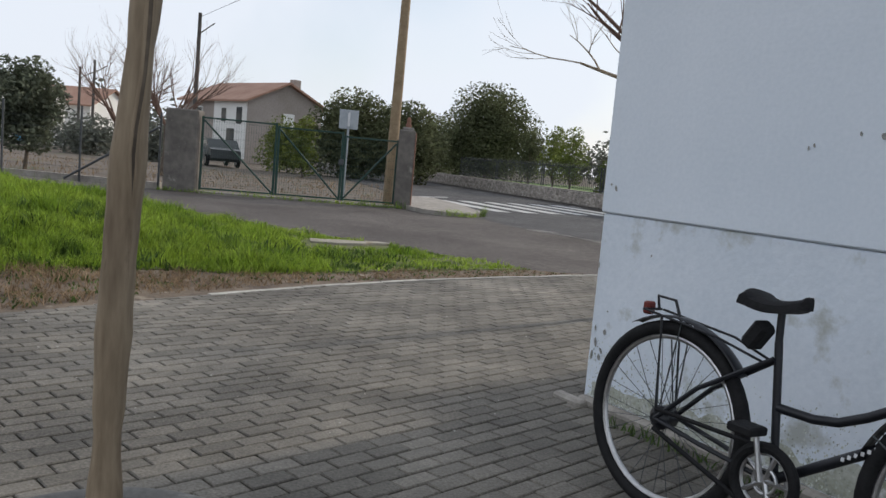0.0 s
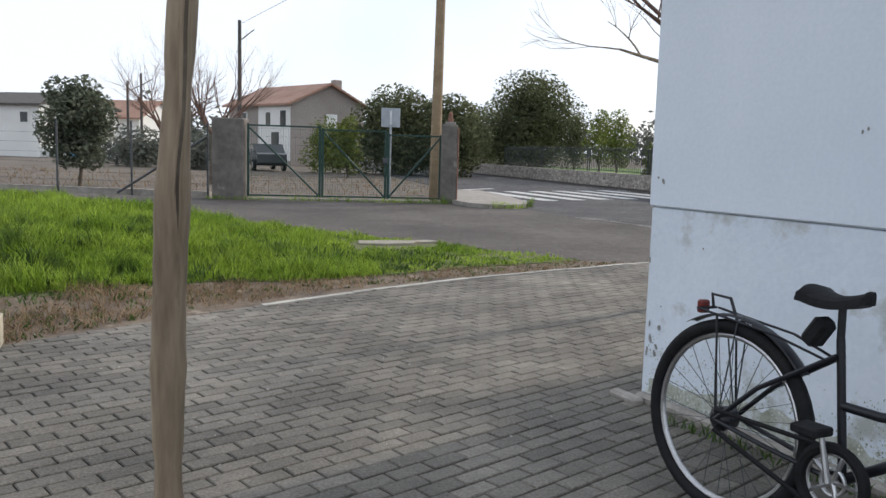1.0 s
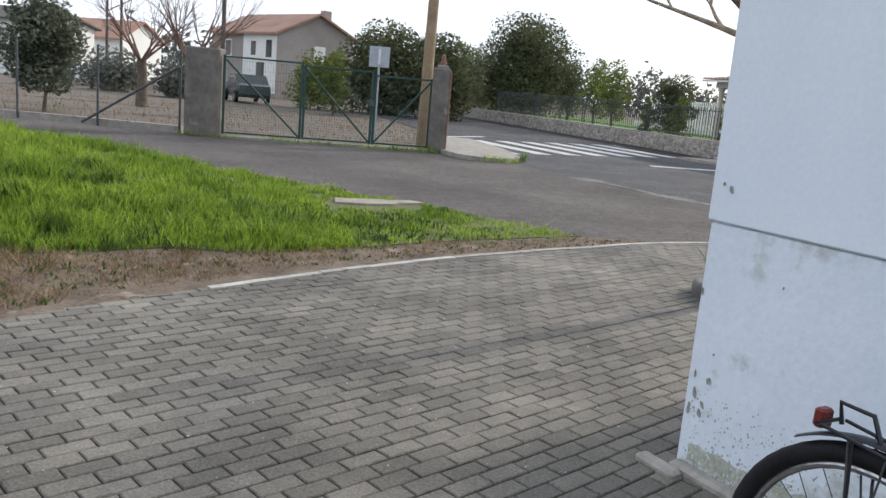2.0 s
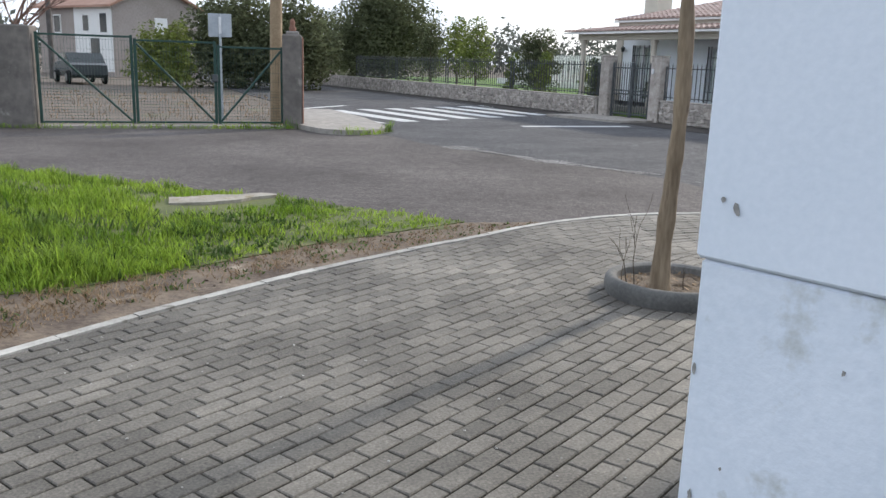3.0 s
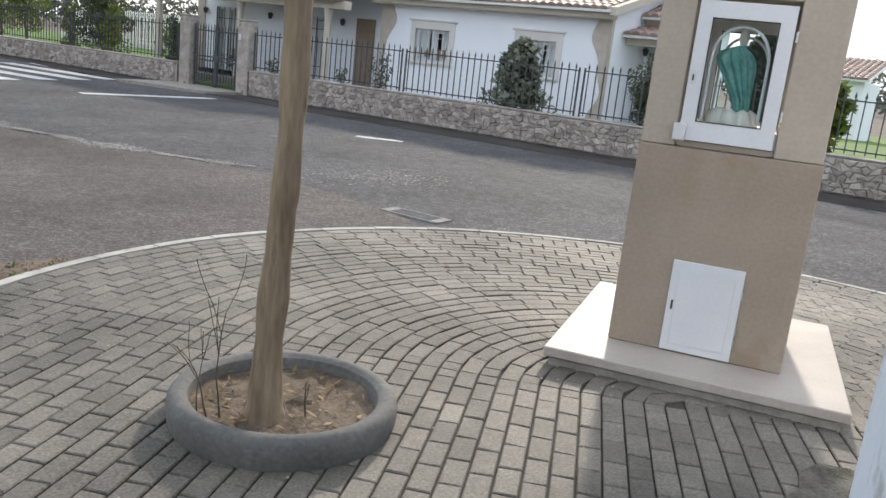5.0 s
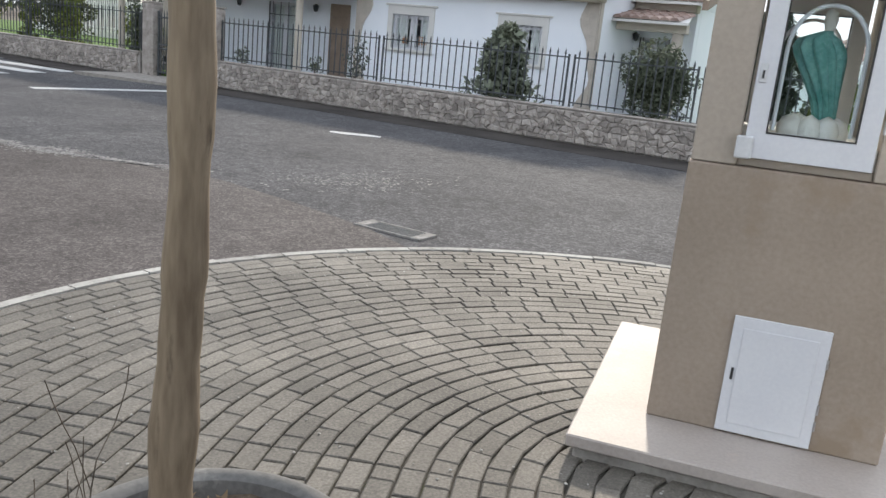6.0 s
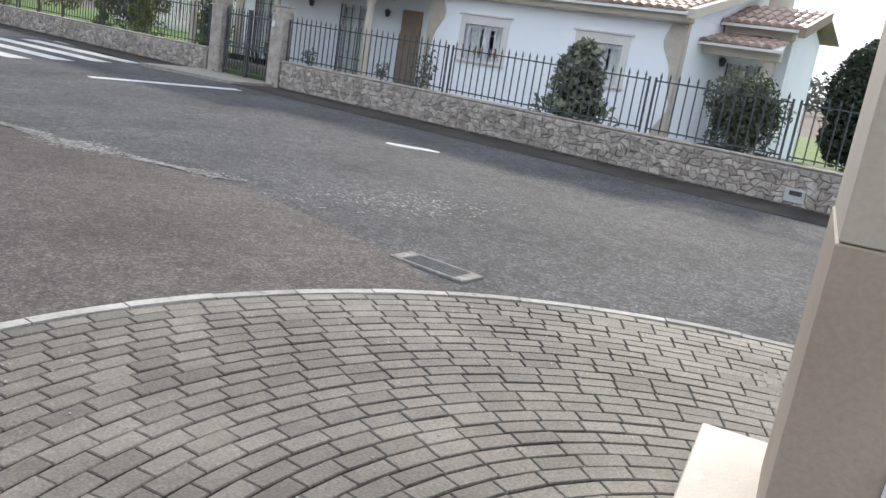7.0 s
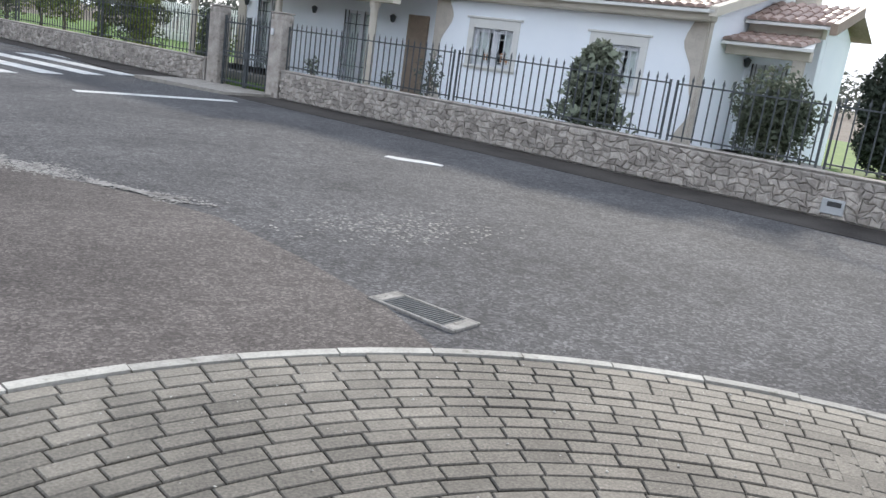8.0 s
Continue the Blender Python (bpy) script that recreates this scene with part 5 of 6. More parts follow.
part("east_beam", Form().box(10.96, 12.6, 4.2, 4.4, 1.95, 2.15, None, 0.01), M_EAVE, house)
part("east_pier", Form().box(12.3, 12.5, 4.2, 4.4, -0.2, 1.947, None, 0.01), M_HOUSE_TRIM, house)
part("step", Form().box(10.96, 12.5, 4.3, 5.49, -0.15, 0.0, None, 0.02), M_CONC, house)


def tiled(u0, u1, v0, v1, z0, z1, parent, lip=True, hip0=0.0, hip1=0.0, name="roof"):
    """A sloping roof plane from the eave (v0, z0) up to (v1, z1), with a row of barrel tiles per 22 cm and overlapping courses."""
    f = Form()
    run = math.hypot(v1 - v0, z1 - z0)
    courses = max(1, int(run / 0.36))
    cols = int((u1 - u0) / 0.22)
    nz = Vector((0, -(z1 - z0), (v1 - v0))).normalized()
    for j in range(courses):
        ka, kb = j / courses, (j + 1.12) / courses
        a0, a1 = u0 + hip0 * (j + 0.5) / courses, u1 - hip1 * (j + 0.5) / courses
        for i in range(cols):
            x = u0 + 0.22 * (i + 0.5)
            if x < a0 or x > a1:
                continue
            verts = []
            for k, r in ((ka, 0.085), (min(kb, 1.0), 0.07)):
                y, z = v0 + (v1 - v0) * k, z0 + (z1 - z0) * k
                for q in range(6):
                    t = math.pi * q / 5
                    verts.append(Vector((x - r * 1.25 * math.cos(t), y, z)) + nz * (0.075 * math.sin(t) + (0.022 if k == ka else 0.0)))
            f.add(verts, [(q, q + 1, q + 7, q + 6) for q in range(5)] + [(5, 4, 3, 2, 1, 0)])
    ob = part(name, f, M_TILE, parent, "brown-red barrel tiles, sun sheen put into the colour")
    ob["kind"] = "stuff"
    deck = Form()
    th = 0.06
    deck.add([(u0, v0, z0), (u1, v0, z0), (u1 - hip1, v1, z1), (u0 + hip0, v1, z1), (u0, v0, z0 - th), (u1, v0, z0 - th), (u1 - hip1, v1, z1 - th), (u0 + hip0, v1, z1 - th)],
             [(0, 1, 2, 3), (7, 6, 5, 4), (0, 4, 5, 1), (1, 5, 6, 2), (2, 6, 7, 3), (3, 7, 4, 0)])
    part("roof_deck", deck, M_SURROUND, parent, "pale plastered underside of the eaves")


tiled(4.0, 11.2, 2.7, 7.6, 2.62, 3.85, house)
part("gable", Form().prism([(FV, 2.602), (9.5, 2.602), (7.6, 3.74)], 10.72, 10.95, Matrix(((0, 0, 1, 0), (1, 0, 0, 0), (0, 1, 0, 0), (0, 0, 0, 1)))), M_HOUSE, house)
part("verge", Form().prism([(2.7, 2.5), (7.6, 3.73), (7.6, 3.9), (2.7, 2.68)], 11.1, 11.26, Matrix(((0, 0, 1, 0), (1, 0, 0, 0), (0, 1, 0, 0), (0, 0, 0, 1)))), M_EAVE, house, "pale moulded verge of the gable")
part("cornice", Form().box(4.0, 11.09, 2.85, FV - 0.002, 2.42, 2.6, None, 0.03), M_EAVE, house, "pale moulded eave cornice")
tiled(-3.0, 4.0, 2.6, 7.6, 2.80, 3.95, house, hip0=3.0)
part("fascia", Form().box(-2.9, 4.0, 2.72, 3.1, 2.52, 2.76, None, 0.02), M_EAVE, house, "pale fascia between the two roof tiers")
tiled(-4.1, 4.1, 1.25, 2.98, 2.36, 2.58, house, hip0=0.8)
tiled(10.97, 12.72, 3.9, 5.4, 2.17, 2.45, house, hip1=0.4)
part("fascia", Form().box(10.96, 12.45, 5.2, 5.49, 2.47, 2.66, None, 0.02), M_EAVE, house)
tiled(10.98, 12.75, 4.9, 6.55, 2.68, 3.2, house)
part("wing_roof", Form().add([(10.98, 6.55, 3.2), (12.75, 6.55, 3.2), (12.75, 7.95, 2.64), (10.98, 7.95, 2.64)], [(0, 1, 2, 3)]), M_TILE, house)
roof_back = Form().add([(-4.1, 10.0, 2.6), (11.2, 10.0, 2.6), (11.2, 7.6, 3.82), (-0.2, 7.6, 3.92), (-4.1, 4.2, 2.72)], [(0, 3, 2, 1), (0, 4, 3)])
part("rear_roof", roof_back, M_TILE, house)
part("gable", Form().prism([(5.5, 2.602), (7.6, 2.602), (6.55, 3.1)], 12.15, 12.4, Matrix(((0, 0, 1, 0), (1, 0, 0, 0), (0, 1, 0, 0), (0, 0, 0, 1)))), M_HOUSE, house)
part("verge", Form().prism([(4.85, 2.52), (6.55, 3.06), (6.55, 3.26), (4.85, 2.74)], 12.66, 12.8, Matrix(((0, 0, 1, 0), (1, 0, 0, 0), (0, 1, 0, 0), (0, 0, 0, 1)))), M_DOOR, house, "brown edge of the gable")
ch = part("chimney", Form().box(-3.8, -3.05, 4.6, 5.3, 2.7, 4.0, None, 0.03), M_EAVE, house, "broad plastered chimney with a flat cover")
for cu in (-3.75, -3.16):
    part("cover_leg", Form().box(cu, cu + 0.06, 4.65, 5.25, 4.003, 4.118), M_EAVE, ch)
part("cover", Form().box(-3.88, -2.97, 4.5, 5.4, 4.12, 4.18, None, 0.02), M_EAVE, ch)
part("chimney", Form().box(11.3, 11.75, 6.7, 7.1, 2.8, 3.75, None, 0.02), M_EAVE, house)
for u, v in ((-3.5, 3.6), (-0.49, 3.6), (2.49, 3.6), (11.02, 5.5)):
    lamp = part("wall_lantern", Form().lathe([(0.0, 0.0), (0.05, 0.02), (0.08, 0.14), (0.09, 0.16), (0.0, 0.22)], 10, Matrix.Translation((u, v - 0.1, 1.75))), M_IRON, house, "small black wall lantern", True)
annex = thing("annex", house_pose(12.4, 16.5, 0.1), "small white outbuilding with a tiled roof behind the hedge", "outbuilding")
part("wall", Form().box(-1.2, 2.2, 0, 4, 0, 2.1), M_HOUSE, annex)
tiled(-1.4, 2.4, -0.4, 4.2, 2.15, 3.0, annex)
lawn_strip = structure("side_lawn", Form().prism([(14.35, 0.3), (26, 0.3), (26, 14.0), (13.2, 14.0), (13.3, 2.6)], 0.125, 0.335, H0), M_LAWN, "bright green grass bank beside the drive", "lawn")


# ---- plants ----
def leaf_cloud(form, centre, radii, count, size, q, hollow=0.45, flat=0.0):
    cx, cy, cz = centre
    for _ in range(count):
        while True:
            d = Vector((q.gauss(0, 1), q.gauss(0, 1), q.gauss(0, 1)))
            if d.length > 1e-3:
                break
        d.normalize()
        r = hollow + (1 - hollow) * q.random() ** 0.6
        p = Vector((cx + d.x * radii[0] * r, cy + d.y * radii[1] * r, cz + d.z * radii[2] * r))
        s = size * q.uniform(0.6, 1.4)
        a = Vector((q.uniform(-1, 1), q.uniform(-1, 1), q.uniform(-0.6, 0.8))).normalized()
        b = a.orthogonal().normalized()
        b = (b * math.cos(q.uniform(0, 3)) + a.cross(b) * math.sin(q.uniform(0, 3))) * s * 0.42
        a = a * s
        form.add([p - a, p + b, p + a, p - b], [(0, 1, 2, 3)])


def leafy(name, x, y, z, height, width, mat, size, count, seed, label, category, trunk=0.25, clumps=14, group="", droop=1.0, cone=False):
    """A plant with a tapered trunk, limbs and a crown of leaf clumps of uneven outline."""
    q = random.Random(seed)
    t = thing(name, pose(x, y, z), label, category, group)
    base = height * trunk
    tr = Form()
    r0 = 0.012 * height + 0.015
    tr.tube([(0, 0, -0.15), (0.02 * height, 0.01, base * 0.6), (0.0, 0.02, base), (0.03, 0, height * 0.7)], [r0 * 1.3, r0, r0 * 0.9, r0 * 0.3], 8)
    crown = Form()
    for i in range(clumps):
        k = (i + 0.5) / clumps
        zz = base * 0.75 + (height - base * 0.75) * (0.06 + 0.88 * k)
        prof = math.sin(math.pi * min(1, 0.16 + 0.84 * (zz - base * 0.75) / (height - base * 0.75) * 0.94)) ** 0.75
        if cone:
            prof = 1.15 - 0.95 * k
        a = i * 2.4 + q.uniform(-0.5, 0.5)
        rr = width * 0.5 * prof * q.uniform(0.35, 0.75)
        c = Vector((rr * math.cos(a), rr * math.sin(a), zz))
        cr = width * q.uniform(0.17, 0.30) * (1.25 - 0.75 * k if cone else 1.0)
        tr.tube([(0, 0.01, min(zz * 0.8, height * 0.65)), c * 0.6 + Vector((0, 0, zz * 0.36)), c], [r0 * 0.45, r0 * 0.3, r0 * 0.1], 5)
        leaf_cloud(crown, c, (cr, cr, cr * 0.85 * droop), count // clumps, size, q)
    leaf_cloud(crown, (0, 0, base + (height - base) * 0.45), (width * (0.24 if cone else 0.36), width * (0.24 if cone else 0.36), (height - base) * 0.42), count // 3, size, q, 0.2)
    part("trunk", tr, M_BARK_DARK, t, "", True)
    tagged(part("crown", crown, mat, t, "uneven crown of small leaves"), kind="stuff")
    return t


def shrub(u, v, z, h, w, mat, size, count, seed, label, trunk=0.15, clumps=12, category="shrub", cone=False):
    p = street(u, v)
    return leafy("shrub" if category == "shrub" else "tree", p.x, p.y, z, h, w, mat, size, count, seed, label, category, trunk, clumps, "", 1.0, cone)


shrub(10.05, 0.8, 0.3, 1.8, 1.5, M_OLEANDER, 0.08, 3000, 21, "grey-green oleander bush with a pointed top behind the railing", 0.1, 22, "shrub", True)
shrub(13.06, 1.5, 0.25, 1.5, 1.65, M_LEAF_B, 0.05, 5200, 22, "round dark clipped bush on a short stem by the railing", 0.36, 18)
shrub(6.15, 0.9, 0.3, 1.15, 0.8, M_LEAF_D, 0.045, 260, 23, "small sparse shrub with thin bare twigs", 0.15, 9)
shrub(-0.6, 2.3, 0.3, 0.75, 0.45, M_LEAF_B, 0.05, 260, 24, "small potted shrub beside the porch", 0.3, 8)
shrub(-2.0, 1.2, 0.12, 1.7, 0.8, M_LEAF_B, 0.05, 1100, 25, "dark rounded shrub beside the gate post", 0.12, 10)
shrub(-4.4, 3.0, 0.12, 1.5, 1.5, M_LEAF_C, 0.06, 1200, 26, "loose yellow-green shrub on the lawn", 0.1, 10)
shrub(-6.45, 1.7, 0.12, 2.65, 1.9, M_LEAF_A, 0.055, 5500, 27, "rounded clipped green tree in the garden", 0.18, 14)
shrub(-4.9, 1.0, 0.12, 1.95, 0.9, M_LEAF_C, 0.06, 900, 28, "loose yellowish shrub behind the railing", 0.12, 9)
shrub(-6.9, 0.9, 0.12, 1.85, 0.7, M_LEAF_C, 0.06, 800, 29, "loose yellowish shrub behind the railing", 0.12, 9)
shrub(-12.6, 2.5, 0.12, 3.3, 2.0, M_LEAF_C, 0.07, 2200, 30, "young fruit tree with yellowing leaves", 0.25, 12, "tree")
shrub(-14.4, 2.5, 0.12, 3.5, 1.9, M_LEAF_C, 0.07, 2000, 31, "young fruit tree with yellowing leaves", 0.25, 12, "tree")
shrub(-16.8, 2.3, 0.12, 3.4, 1.8, M_LEAF_A, 0.07, 2400, 32, "young green fruit tree on the lawn", 0.25, 12, "tree")
shrub(-23.0, 2.4, 0.1, 5.4, 6.6, M_LEAF_A, 0.10, 24000, 33, "large spreading olive-green tree overhanging the garden wall", 0.12, 34, "tree")
shrub(-31.5, 2.4, 0.1, 4.0, 4.6, M_LEAF_A, 0.09, 9000, 34, "dense olive-green tree by the garden wall", 0.1, 24, "tree")
shrub(14.3, 4.6, 0.3, 2.6, 1.6, M_CONIFER, 0.055, 14000, 35, "tall dark conifer hedge", 0.05, 22)
shrub(15.75, 2.6, 0.3, 0.8, 0.9, M_LEAF_B, 0.06, 900, 36, "low dark shrub by the railing", 0.1, 9)
shrub(16.1, 2.2, 0.3, 1.5, 0.9, M_LEAF_C, 0.14, 420, 37, "spiky yellow-green palm-like shrub", 0.3, 8)
shrub(3.75, 2.2, 0.28, 0.62, 0.45, M_OLEANDER, 0.05, 110, 38, "potted plant on the porch", 0.4, 6)
shrub(1.3, 2.0, 0.28, 0.65, 0.55, M_OLEANDER, 0.05, 110, 39, "potted plant on the porch", 0.4, 6)

# hedges and trees beyond the field gate
leafy("tree", -4.2, 43.3, -0.05, 4.2, 5.2, M_LEAF_A, 0.10, 17000, 41, "broad dark olive-green hedge tree", "tree", 0.06, 30)
leafy("tree", -1.3, 42.0, -0.05, 3.95, 4.2, M_LEAF_A, 0.10, 11000, 42, "broad dark olive-green hedge tree", "tree", 0.06, 24)
leafy("tree", -7.6, 43.0, -0.05, 2.5, 3.2, M_LEAF_C, 0.09, 4200, 43, "rounded olive-green tree beyond the field", "tree", 0.08, 18)
leafy("shrub", -5.9, 37.2, -0.05, 2.85, 1.5, M_LEAF_C, 0.09, 1600, 44, "bright yellow-green bush beyond the gate", "shrub", 0.08, 12)
leafy("tree", -11.7, 22.7, -0.05, 3.05, 2.3, M_LEAF_B, 0.075, 8000, 45, "small dense dark tree standing in the field", "tree", 0.28, 22)
for i, (x, y, h, w) in enumerate(((-14.5, 42, 1.5, 3.2), (-18.5, 44, 1.7, 4), (-22, 50, 1.6, 5))):
    leafy("shrub", x, y, -0.05, h, w, M_LEAF_D, 0.14, 1400, 50 + i, "grey-brown leafless thicket beyond the field", "shrub", 0.05, 14)


def bare_tree(x, y, h, seed):
    q = random.Random(seed)
    t = thing("bare_tree", pose(x, y, -0.05), "bare pollarded tree with long upright twigs", "tree", "bare trees")
    tr = Form().tube([(0, 0, 0), (0.05, 0, h * 0.2), (0, 0.03, h * 0.36)], [0.22, 0.18, 0.16], 10)
    part("trunk", tr, M_BARK_DARK, t, "", True)
    for i in range(8):
        a = 2 * math.pi * i / 8 + q.uniform(-0.3, 0.3)
        f = Form()
        twigs(f, (0, 0, h * 0.34), (math.cos(a), math.sin(a), q.uniform(0.7, 1.6)), h * 0.42, 0.05, 3, q, 0.55)
        part("limb", f, M_TWIG, t, "", True)


bare_tree(-8.8, 26.5, 4.6, 5)
bare_tree(-11.8, 30.0, 4.6, 6)


# ---- far buildings, poles, car ----
def far_house(x, y, turn, w, d, h, rise, wall_mat, roof_mat, windows, label, chim=True):
    m = pose(x, y, -0.05, 0, 0, turn)
    t = thing("house", m, label, "house", "far houses")
    part("wall", Form().box(0, w, 0, d, 0, h), wall_mat, t)
    gable = Form()
    gable.add([(0, 0, h), (0, d, h), (0, d / 2, h + rise), (w, 0, h), (w, d, h), (w, d / 2, h + rise)], [(0, 2, 1), (3, 4, 5), (0, 3, 5, 2), (1, 2, 5, 4)])
    part("gable", gable, wall_mat, t)
    rf = Form()
    o = 0.4
    for sgn in (0, 1):
        y0, y1 = (-o, d / 2) if sgn == 0 else (d + o, d / 2)
        z0 = h - o * rise / (d / 2)
        vs = [(-o, y0, z0), (w + o, y0, z0), (w + o, y1, h + rise), (-o, y1, h + rise)]
        rf.add(vs + [(a, b, c + 0.14) for a, b, c in vs], [(0, 1, 2, 3), (4, 5, 6, 7), (0, 4, 5, 1), (1, 5, 6, 2), (2, 6, 7, 3), (3, 7, 4, 0)])
    part("roof", rf, roof_mat, t, "weathered tile roof")
    for face, a, z, ww, hh in windows:
        if face == "front":
            f, g = Form().box(a, a + ww, -0.06, 0.0, z, z + hh), Form().box(a + 0.08, a + ww - 0.08, -0.075, -0.061, z + 0.08, z + hh - 0.08)
        else:
            f, g = Form().box(w, w + 0.06, a, a + ww, z, z + hh), Form().box(w + 0.061, w + 0.075, a + 0.08, a + ww - 0.08, z + 0.08, z + hh - 0.08)
        win = part("window", f, M_FAR_WALL, t, "pale framed window")
        part("pane", g, M_CARGLASS if face == "front" else M_CURTAIN, win)
    if chim:
        part("chimney", Form().box(w - 0.9, w - 0.3, d * 0.62, d * 0.62 + 0.6, h + rise * 0.3, h + rise * 0.75 + 0.8, None, 0.05), M_FAR_GREY, t)
    return t


far_house(-18.9, 61.9, -46, 9.0, 6.2, 4.35, 1.4, M_FAR_GREY, M_TILE_OLD, [("front", 5.6, 2.7, 0.8, 1.1), ("front", 7.6, 2.6, 0.9, 1.3), ("front", 2.0, 2.6, 0.9, 1.2), ("side", 2.9, 2.6, 0.9, 1.1), ("front", 6.4, 0.5, 1.2, 1.9)],
          "large old two-storey house with an orange tile roof")
tagged(part("house_facade", Form().box(4.6, 8.96, -0.055, -0.004, 0.3, 4.3, pose(-18.9, 61.9, -0.05, 0, 0, -46)), M_FAR_WALL), "pale rendered front of the old house", "facade")
far_house(-46, 62, -12, 14, 9, 3.9, 1.0, M_FAR_WALL, M_POLE_D, [("front", 12.3, 2.5, 0.8, 0.9), ("front", 8, 2.5, 0.8, 0.9)], "long white building with a low dark roof", False)
far_house(-39, 76, -10, 8, 7, 3.6, 1.6, M_FAR_WALL, M_TILE_OLD, [("front", 2, 1.6, 1.0, 1.1)], "white house with an orange tile roof", False)
structure("far_wall", Form().box(-44, -24, 60.9, 61.1, -0.1, 1.0), M_FAR_WALL, "low white boundary wall", "wall")
structure("blue_gate", Form().box(-31, -29, 60.7, 60.85, 0.0, 1.7), M_BLUE, "blue sheet-metal gate", "gate")
structure("white_palisade", Form().box(-30, -7.5, 14.4, 14.5, 0.1, 0.5, H0), M_FAR_WALL, "low white wall behind the garden", "wall")
pal = thing("white_picket_fence", H0 @ Matrix.Translation((-28, 14.2, 0.1)), "white metal picket fence behind the garden", "fence")
pm = Form().box(-0.03, 0.03, -0.02, 0.02, 0.3, 2.0).mesh("picket", M_FAR_WALL)
for i in range(120):
    piece("picket", pm, Matrix.Translation((i * 0.19, 0, 0)), pal)
part("rail", Form().box(0, 22.7, 0.02, 0.05, 0.5, 0.58).box(0, 22.7, 0.02, 0.05, 1.7, 1.78), M_FAR_WALL, pal)
for x, y, h, r in ((-14.5, 49.4, 8.9, 0.15), (-24.8, 59.6, 6.4, 0.12), (-25.7, 59.3, 5.8, 0.12)):
    pl = thing("utility_pole", pose(x, y, -0.05), "dark far-off utility pole with a lamp arm", "pole", "utility poles")
    part("shaft", Form().tube([(0, 0, 0), (0, 0, h)], [r, r * 0.7], 10), M_POLE_D, pl, "", True)
    part("arm", Form().tube([(0, 0, h * 0.86), (0.9, 0, h * 0.94)], 0.035, 6), M_POLE_D, pl)
tagged(part("overhead_wire", Form().tube([(-14.5, 49.4, 8.6), (-8, 36, 8.1), (-0.95, 20.9, 8.6)], 0.012, 4), M_IRON), "thin black overhead wire", "wire")

car = thing("car", pose(-11.6, 44.0, -0.05, 0, 0, -62), "dark green hatchback parked beyond the field", "car")
prof = [(-1.9, 0.35), (-1.95, 0.7), (-1.75, 0.95), (-1.0, 1.0), (-0.45, 1.42), (0.9, 1.45), (1.55, 1.0), (1.9, 0.9), (1.95, 0.45), (1.85, 0.3)]
m_side = Matrix(((1, 0, 0, 0), (0, 0, 1, 0), (0, 1, 0, 0), (0, 0, 0, 1)))
part("body", Form().prism(prof[::-1], -0.8, 0.8, m_side), M_CAR, car)
part("side_glass", Form().prism([(-0.8, 1.02), (-0.4, 1.36), (0.8, 1.38), (1.3, 1.02)][::-1], -0.81, 0.81, m_side), M_CARGLASS, car)
# the sky's reflection is painted as a pale sheet over the windscreen
part("windscreen", Form().add([(-0.98, -0.7, 1.03), (-0.98, 0.7, 1.03), (-0.5, 0.62, 1.40), (-0.5, -0.62, 1.40)], [(0, 1, 2, 3)]), M_PLASTIC, car, "windscreen with its bright reflection painted pale")
for x in (-1.2, 1.2):
    for y in (-0.82, 0.82):
        wh = part("wheel", Form().lathe([(0.001, -0.09), (0.28, -0.09), (0.31, -0.05), (0.31, 0.05), (0.28, 0.09), (0.001, 0.09)], 18, Matrix.Translation((x, y, 0.31)) @ pose(0, 0, 0, 90, 0, 0)), M_RUBBER, car, "", True)
        part("rim", Form().lathe([(0.001, -0.1), (0.19, -0.1), (0.19, 0.1), (0.001, 0.1)], 14, Matrix.Translation((x, y, 0.31)) @ pose(0, 0, 0, 90, 0, 0)), M_CHROME, wh)
for y in (-0.6, 0.6):
    part("headlight", Form().box(-1.97, -1.86, y - 0.15, y + 0.15, 0.68, 0.8, None, 0.01), M_PLASTIC, car)

# far tree line all round
q = random.Random(99)
line = Form()
for i in range(420):
    a = radians(-75 + 175 * (i + q.random()) / 420)
    d = q.uniform(120, 170)
    h = q.uniform(4.5, 8.5)
    c = (d * math.sin(a), d * math.cos(a), h * 0.48)
    leaf_cloud(line, c, (3.2, 3.2, h * 0.5), 130, 0.45, q, 0.2)
stuff("far_woods", line, M_LEAF_D, "far line of pines and eucalyptus, haze put into the leaf colour", "woods")

# ---- grass and dry plants on the verge ----
def inside(p, poly):
    x, y = p
    hit = False
    j = len(poly) - 1
    for i in range(len(poly)):
        (xi, yi), (xj, yj) = poly[i], poly[j]
        if (yi > y) != (yj > y) and x < (xj - xi) * (y - yi) / (yj - yi) + xi:
            hit = not hit
        j = i
    return hit


def tall(x, y):
    """The verge grass is short at its tip and tall towards the open side."""
    return min(1.15, max(0.42, 0.5 - 0.16 * x)) if -13 < x < 2.5 and 4 < y < 15.5 else 1.0


lush = [(-12.5, 15.3), (-6, 13.2), (-2.6, 11.55), (-0.1, 10.1), (1.5, 8.95), (0.9, 8.55), (0.1, 8.0), (-0.8, 7.2), (-1.6, 6.55), (-2.4, 6.4), (-3.1, 5.9), (-4.2, 5.0), (-5.5, 4.5), (-9, 5), (-12.5, 9)]


